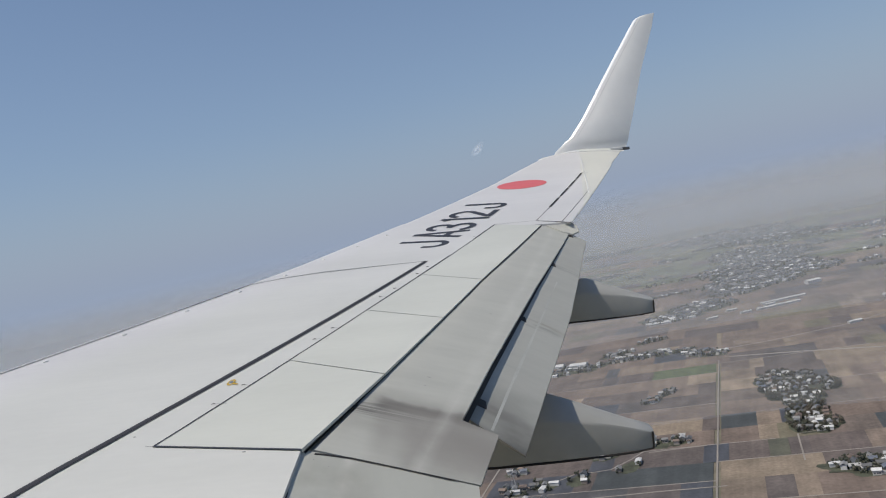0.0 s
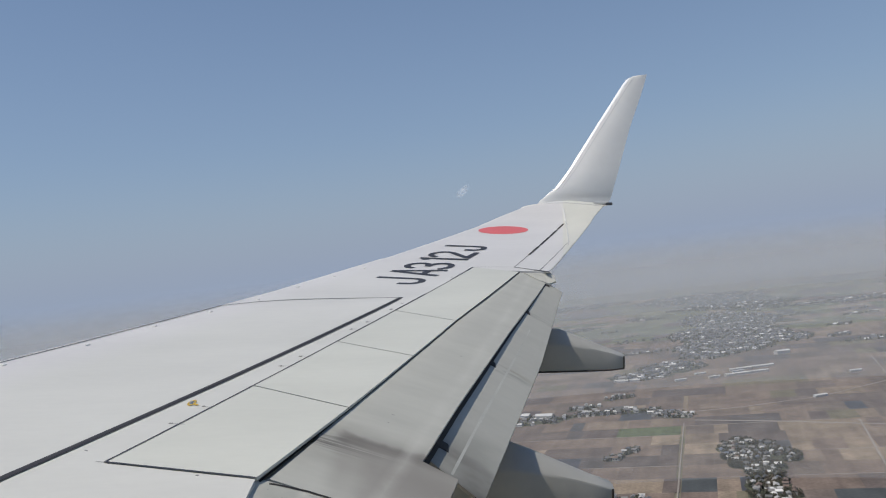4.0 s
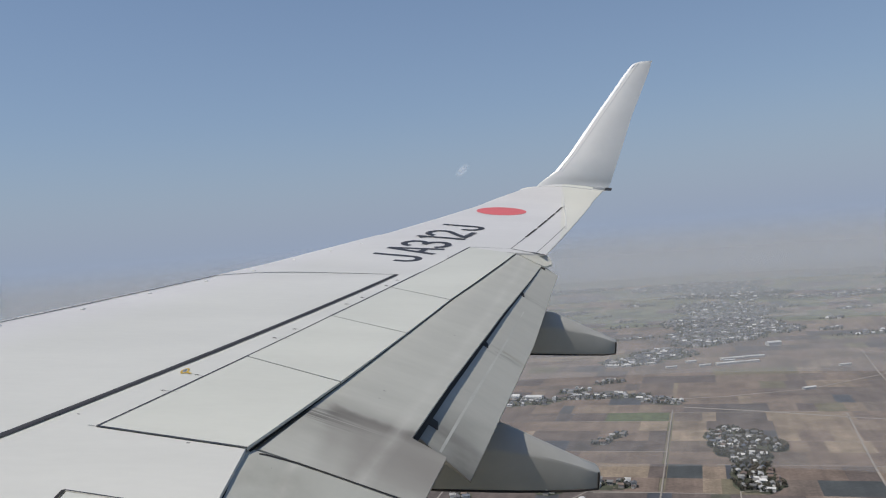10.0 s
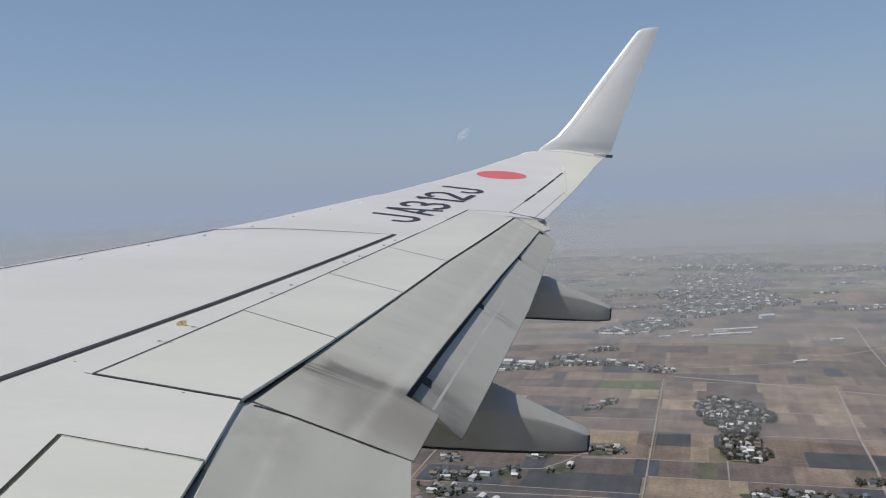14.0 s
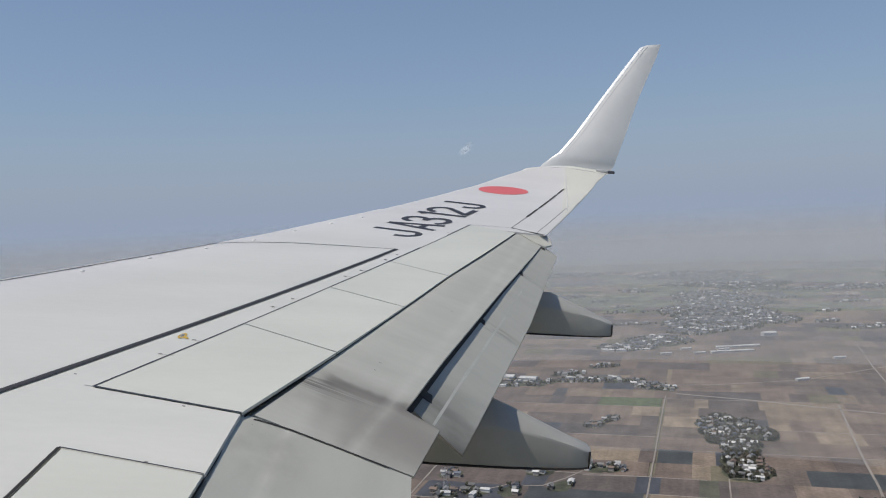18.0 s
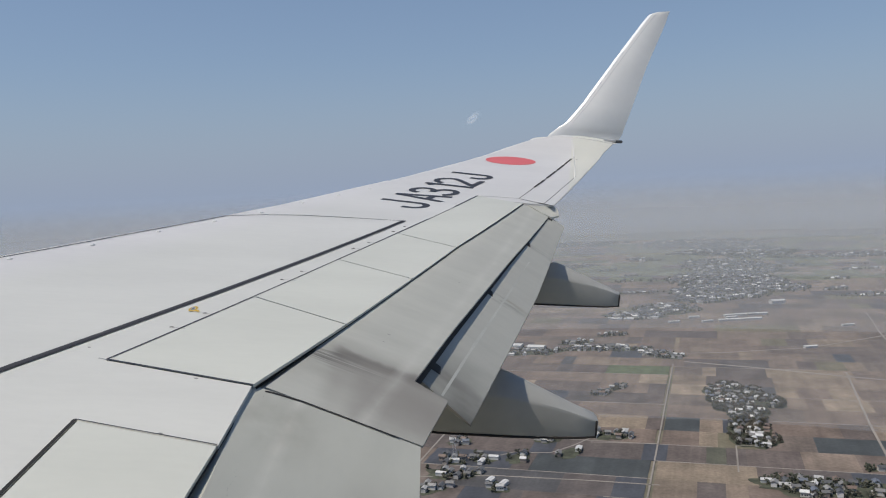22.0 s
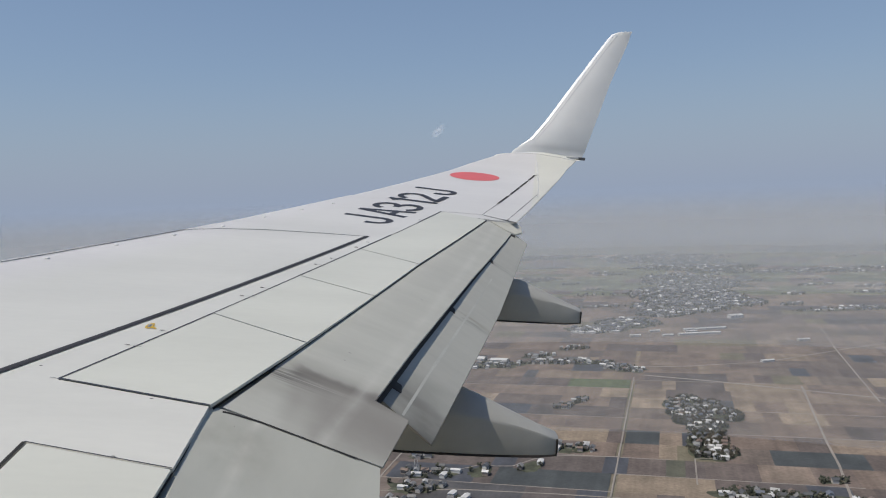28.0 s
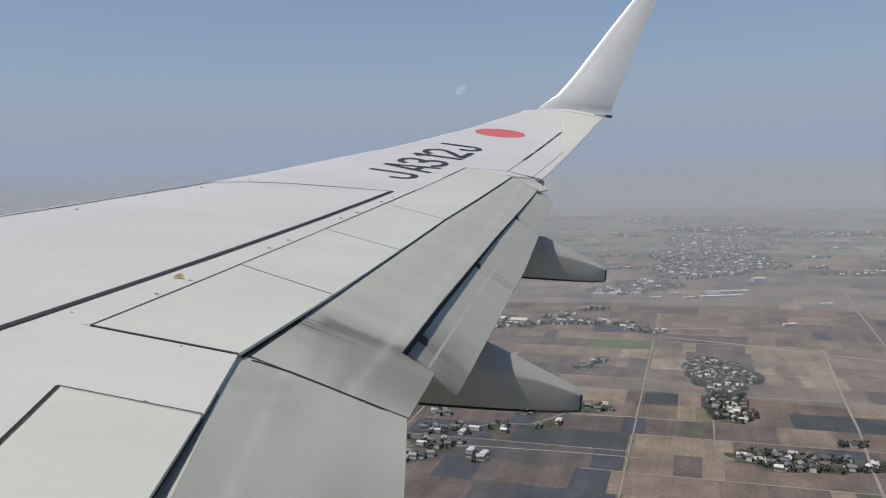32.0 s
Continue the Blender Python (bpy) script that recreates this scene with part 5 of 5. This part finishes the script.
for x, y, n, t in ((-18, 913, 3, 3), (-26, 850, 4, 5), (8, 851, 3, 5), (45, 849, 4, 5), (-40, 809, 5, 6), (-13, 807, 4, 5), (-46, 770, 5, 6),
                   (84, 909, 3, 2), (101, 859, 4, 5), (147, 914, 3, 3), (167, 913, 3, 3), (176, 1099, 4, 7), (20, 770, 3, 4)):
    settle(x, y, 15, 10, rng.uniform(0, 3), n, t)
settle(100, 1385, 50, 28, -0.4, 12, 26)
settle(225, 1385, 70, 22, -0.15, 22, 40)
settle(310, 1320, 42, 20, -0.7, 14, 26)
settle(190, 1450, 30, 14, 0.2, 5, 8)
settle(262, 1507, 26, 13, 0.1, 8, 14)
settle(203, 1124, 15, 8, 0.7, 4, 9)
for x, y, turn in ((470, 1600, 4), (405, 1607, 4), (528, 1632, 4), (297, 1677, -5), (322, 1671, -5), (348, 1668, -5), (375, 1664, -5), (300, 1664, -5), (326, 1660, -5), (457, 1652, 4), (95, 1400, 30), (70, 1420, 30), (560, 1330, 10), (700, 1500, 5), (60, 1370, -20)):
    put(SHEDS[0], x, y, turn)
for x, y in ((514, 1601), (556, 1603), (540, 1652), (586, 1655)):
    put(SHEDS[2], x, y, 3)
for x, y, turn in ((74, 1424, -20), (678, 1787, 8), (112, 1402, -20)):
    put(SHEDS[3], x, y, turn)

tagged(part("thicket", thicket, LEAF), "dark evergreen thickets round the farther hamlets", "trees", kind="stuff")

# a lattice mast among the fields
MAST = material("galvanised_steel", (0.45, 0.46, 0.47), 0.5, metal=0.5, vary=0.08)
mast = new("transmission_tower")
mast.matrix_world = pose(-23, 846, 0, 0, 0, 20)
tagged(mast, "grey steel lattice transmission tower in the fields", "transmission tower")


def beam(bmx, p, q, r):
    p, q = Vector(p), Vector(q)
    d = (q - p).normalized()
    s = d.orthogonal().normalized()
    t = d.cross(s)
    loft(bmx, [[tuple(c + (s * math.cos(a) + t * math.sin(a)) * r) for a in (0.785, 2.356, 3.927, 5.498)] for c in (p, q)])


def half_at(z):
    return lerp(2.6, 0.5, z / 30)


for sx, sy in ((1, 1), (1, -1), (-1, 1), (-1, -1)):
    b = bmesh.new()
    beam(b, (sx * 2.6, sy * 2.6, -0.5), (sx * 0.5, sy * 0.5, 30), 0.12)
    part("leg", b, MAST, mast)
b = bmesh.new()
for k in range(8):
    z0, z1 = k * 3.75, (k + 1) * 3.75
    a0, a1 = half_at(z0), half_at(z1)
    for s in (-1, 1):
        beam(b, (s * a0, -a0, z0), (s * a1, a1, z1), 0.06)
        beam(b, (-a0, s * a0, z0), (a1, s * a1, z1), 0.06)
part("bracing", b, MAST, mast)
for z in (20, 24.5, 29):
    b = bmesh.new()
    beam(b, (-5, 0, z), (5, 0, z), 0.12)
    beam(b, (-5, 0, z), (0, 0, z + 1.2), 0.06)
    beam(b, (5, 0, z), (0, 0, z + 1.2), 0.06)
    part("cross_arm", b, MAST, mast)


# ---- far settlements and woods, joined ----
def far_town(spots, seed):
    rnd = random.Random(seed)
    hb, rb, tb = bmesh.new(), bmesh.new(), bmesh.new()
    for spot in spots:
        town_at(spot, rnd, hb, rb, tb)
    tagged(part("far_houses", hb, FAR_WALL), "pale distant house walls in the haze", "houses", kind="stuff")
    tagged(part("far_roofs", rb, FAR_ROOF), "grey distant roofs in the haze", "roofs", kind="stuff")
    tagged(part("far_trees", tb, LEAF), "dark distant trees between houses", "trees", kind="stuff")


def town_at(spot, rnd, hb, rb, tb):
    cx, cy, rx, ry, n, trees = spot
    for k in range(n):
        a, r = rnd.uniform(0, 6.28), math.sqrt(rnd.random())
        x, y = cx + rx * r * math.cos(a), cy + ry * r * math.sin(a)
        w, d, h = rnd.uniform(3.5, 6.5), rnd.uniform(3, 4.2), rnd.uniform(3, 6)
        t = GRID + rnd.choice((0, 1.57)) + rnd.uniform(-0.2, 0.2)
        m = Matrix.Translation((x, y, 0)) @ Matrix.Rotation(t, 4, "Z")
        lo = [hb.verts.new(m @ Vector((sx * w, sy * d, -0.4))) for sx, sy in ((-1, -1), (1, -1), (1, 1), (-1, 1))]
        hi = [hb.verts.new(m @ Vector((sx * w, sy * d, h))) for sx, sy in ((-1, -1), (1, -1), (1, 1), (-1, 1))]
        for i in range(4):
            hb.faces.new((lo[i], lo[(i + 1) % 4], hi[(i + 1) % 4], hi[i]))
        e = [rb.verts.new(m @ Vector(p)) for p in ((-w - 0.5, -d - 0.5, h), (w + 0.5, -d - 0.5, h), (w + 0.5, d + 0.5, h), (-w - 0.5, d + 0.5, h), (-w, 0, h + d * 0.6), (w, 0, h + d * 0.6))]
        for f in ((0, 1, 5, 4), (2, 3, 4, 5), (0, 4, 3), (1, 2, 5)):
            rb.faces.new([e[i] for i in f])
    for k in range(trees):
        a, r = rnd.uniform(0, 6.28), math.sqrt(rnd.random()) * 1.1
        x, y, s = cx + rx * r * math.cos(a), cy + ry * r * math.sin(a), rnd.uniform(2.2, 4.5)
        o = [tb.verts.new((x + s * q * rnd.uniform(0.7, 1.2), y + s * p * rnd.uniform(0.7, 1.2), s * z)) for q, p, z in ((1, 0, 0.5), (0, 1, 0.6), (-1, 0, 0.4), (0, -1, 0.5), (0, 0, 1.7), (0, 0, -0.2))]
        for i in range(4):
            tb.faces.new((o[i], o[(i + 1) % 4], o[4]))
            tb.faces.new((o[(i + 1) % 4], o[i], o[5]))
    if n > 30:
        patch(cx, cy, rx * 0.95, ry * 0.95, 0)


FAR_WALL = ramp_material("far_wall", [(0.0, (0.36, 0.34, 0.31)), (0.5, (0.27, 0.25, 0.23)), (0.82, (0.55, 0.54, 0.53))], island=True)
FAR_ROOF = ramp_material("far_roof", [(0.0, (0.13, 0.13, 0.14)), (0.3, (0.19, 0.19, 0.195)), (0.50, (0.10, 0.105, 0.12)), (0.72, (0.36, 0.36, 0.36)), (0.82, (0.66, 0.655, 0.65)), (0.91, (0.22, 0.215, 0.215))], island=True)
TOWNS = ((610, 1980, 110, 115, 190, 240), (690, 2190, 140, 190, 330, 420), (770, 2030, 70, 80, 80, 130), (800, 2520, 130, 230, 230, 330), (540, 1880, 60, 50, 50, 80), (1010, 3050, 150, 330, 150, 240), (430, 1770, 70, 60, 60, 80), (345, 1700, 60, 40, 40, 60),
                                          (960, 3370, 260, 190, 260, 380), (1530, 4200, 420, 220, 260, 380), (1767, 3556, 330, 160, 220, 320), (957, 2979, 190, 120, 120, 200),
                                          (250, 2700, 170, 70, 90, 140), (200, 2250, 130, 40, 50, 90), (1300, 2700, 260, 50, 90, 130), (1000, 1850, 150, 25, 40, 60), (1150, 1500, 110, 60, 60, 80), (400, 3600, 300, 110, 110, 190), (2300, 3900, 280, 200, 120, 200))
for i, spot in enumerate(TOWNS):
    far_town([spot], 100 + i)
rng = random.Random(77)
for ring, (v0, v1, many) in enumerate(((1000, 1700, 16), (1700, 2600, 26), (2600, 4200, 44))):
    spots = []
    for k in range(many):
        p = field_at(rng.uniform(-0.12, 0.62) * (v0 + v1) * 0.55, rng.uniform(v0, v1))
        n = rng.randint(3, 14)
        spots.append((p.x, p.y, rng.uniform(15, 30 + n * 4), rng.uniform(8, 26), n, n + rng.randint(4, 14)))
    far_town(spots, 300 + ring)


# ---- a small wisp of cloud beside the winglet ----
VAPOUR = bpy.data.materials.new("thin_white_vapour")
VAPOUR.use_nodes = True
vn = VAPOUR.node_tree
vn.nodes.clear()
v_out, v_clear, v_lit, v_mix, v_co, v_size, v_soft = (vn.nodes.new(k) for k in (
    "ShaderNodeOutputMaterial", "ShaderNodeBsdfTransparent", "ShaderNodeAddShader", "ShaderNodeMixShader", "ShaderNodeTexCoord", "ShaderNodeMapping", "ShaderNodeVectorMath"))
for slot, kind in enumerate(("ShaderNodeBsdfDiffuse", "ShaderNodeBsdfTranslucent")):
    v_side = vn.nodes.new(kind)
    v_side.inputs["Color"].default_value = (0.72, 0.715, 0.71, 1)
    vn.links.new(v_side.outputs[0], v_lit.inputs[slot])
v_size.inputs["Scale"].default_value = (1 / 46, 0, 1 / 19)  # thins out towards its rim
v_soft.operation = "LENGTH"
vn.links.new(v_co.outputs["Object"], v_size.inputs["Vector"])
vn.links.new(v_size.outputs[0], v_soft.inputs[0])
v_rim = ramp_of(vn, v_soft.outputs["Value"], [(0.05, (0.30,) * 3), (0.4, (0.20,) * 3), (0.76, (0, 0, 0))])
v_tuft = ramp_of(vn, noise_of(vn, v_co.outputs["Object"], 0.055, 4), [(0.35, (0.6,) * 3), (0.65, (1, 1, 1))])
vn.links.new(mix_of(vn, 1.0, v_rim, v_tuft, "MULTIPLY"), v_mix.inputs[0])
vn.links.new(v_clear.outputs[0], v_mix.inputs[1])
vn.links.new(v_lit.outputs[0], v_mix.inputs[2])
vn.links.new(v_mix.outputs[0], v_out.inputs[0])
b = bmesh.new()
for v in bmesh.ops.create_icosphere(b, subdivisions=4, radius=1.0)["verts"]:
    k = 1 + 0.3 * noise.noise(v.co * 1.7) + 0.15 * noise.noise(v.co * 4.1)
    v.co = (v.co.x * 46 * k, v.co.y * 20 * k, v.co.z * 20 * k)
cloud = part("cloud", b, VAPOUR, smooth=True)
cloud.visible_shadow = False
cloud.matrix_world = pose(30, 2990, 540, 0, -38, 0)
tagged(cloud, "small ragged white wisp of cloud in the haze", "cloud")
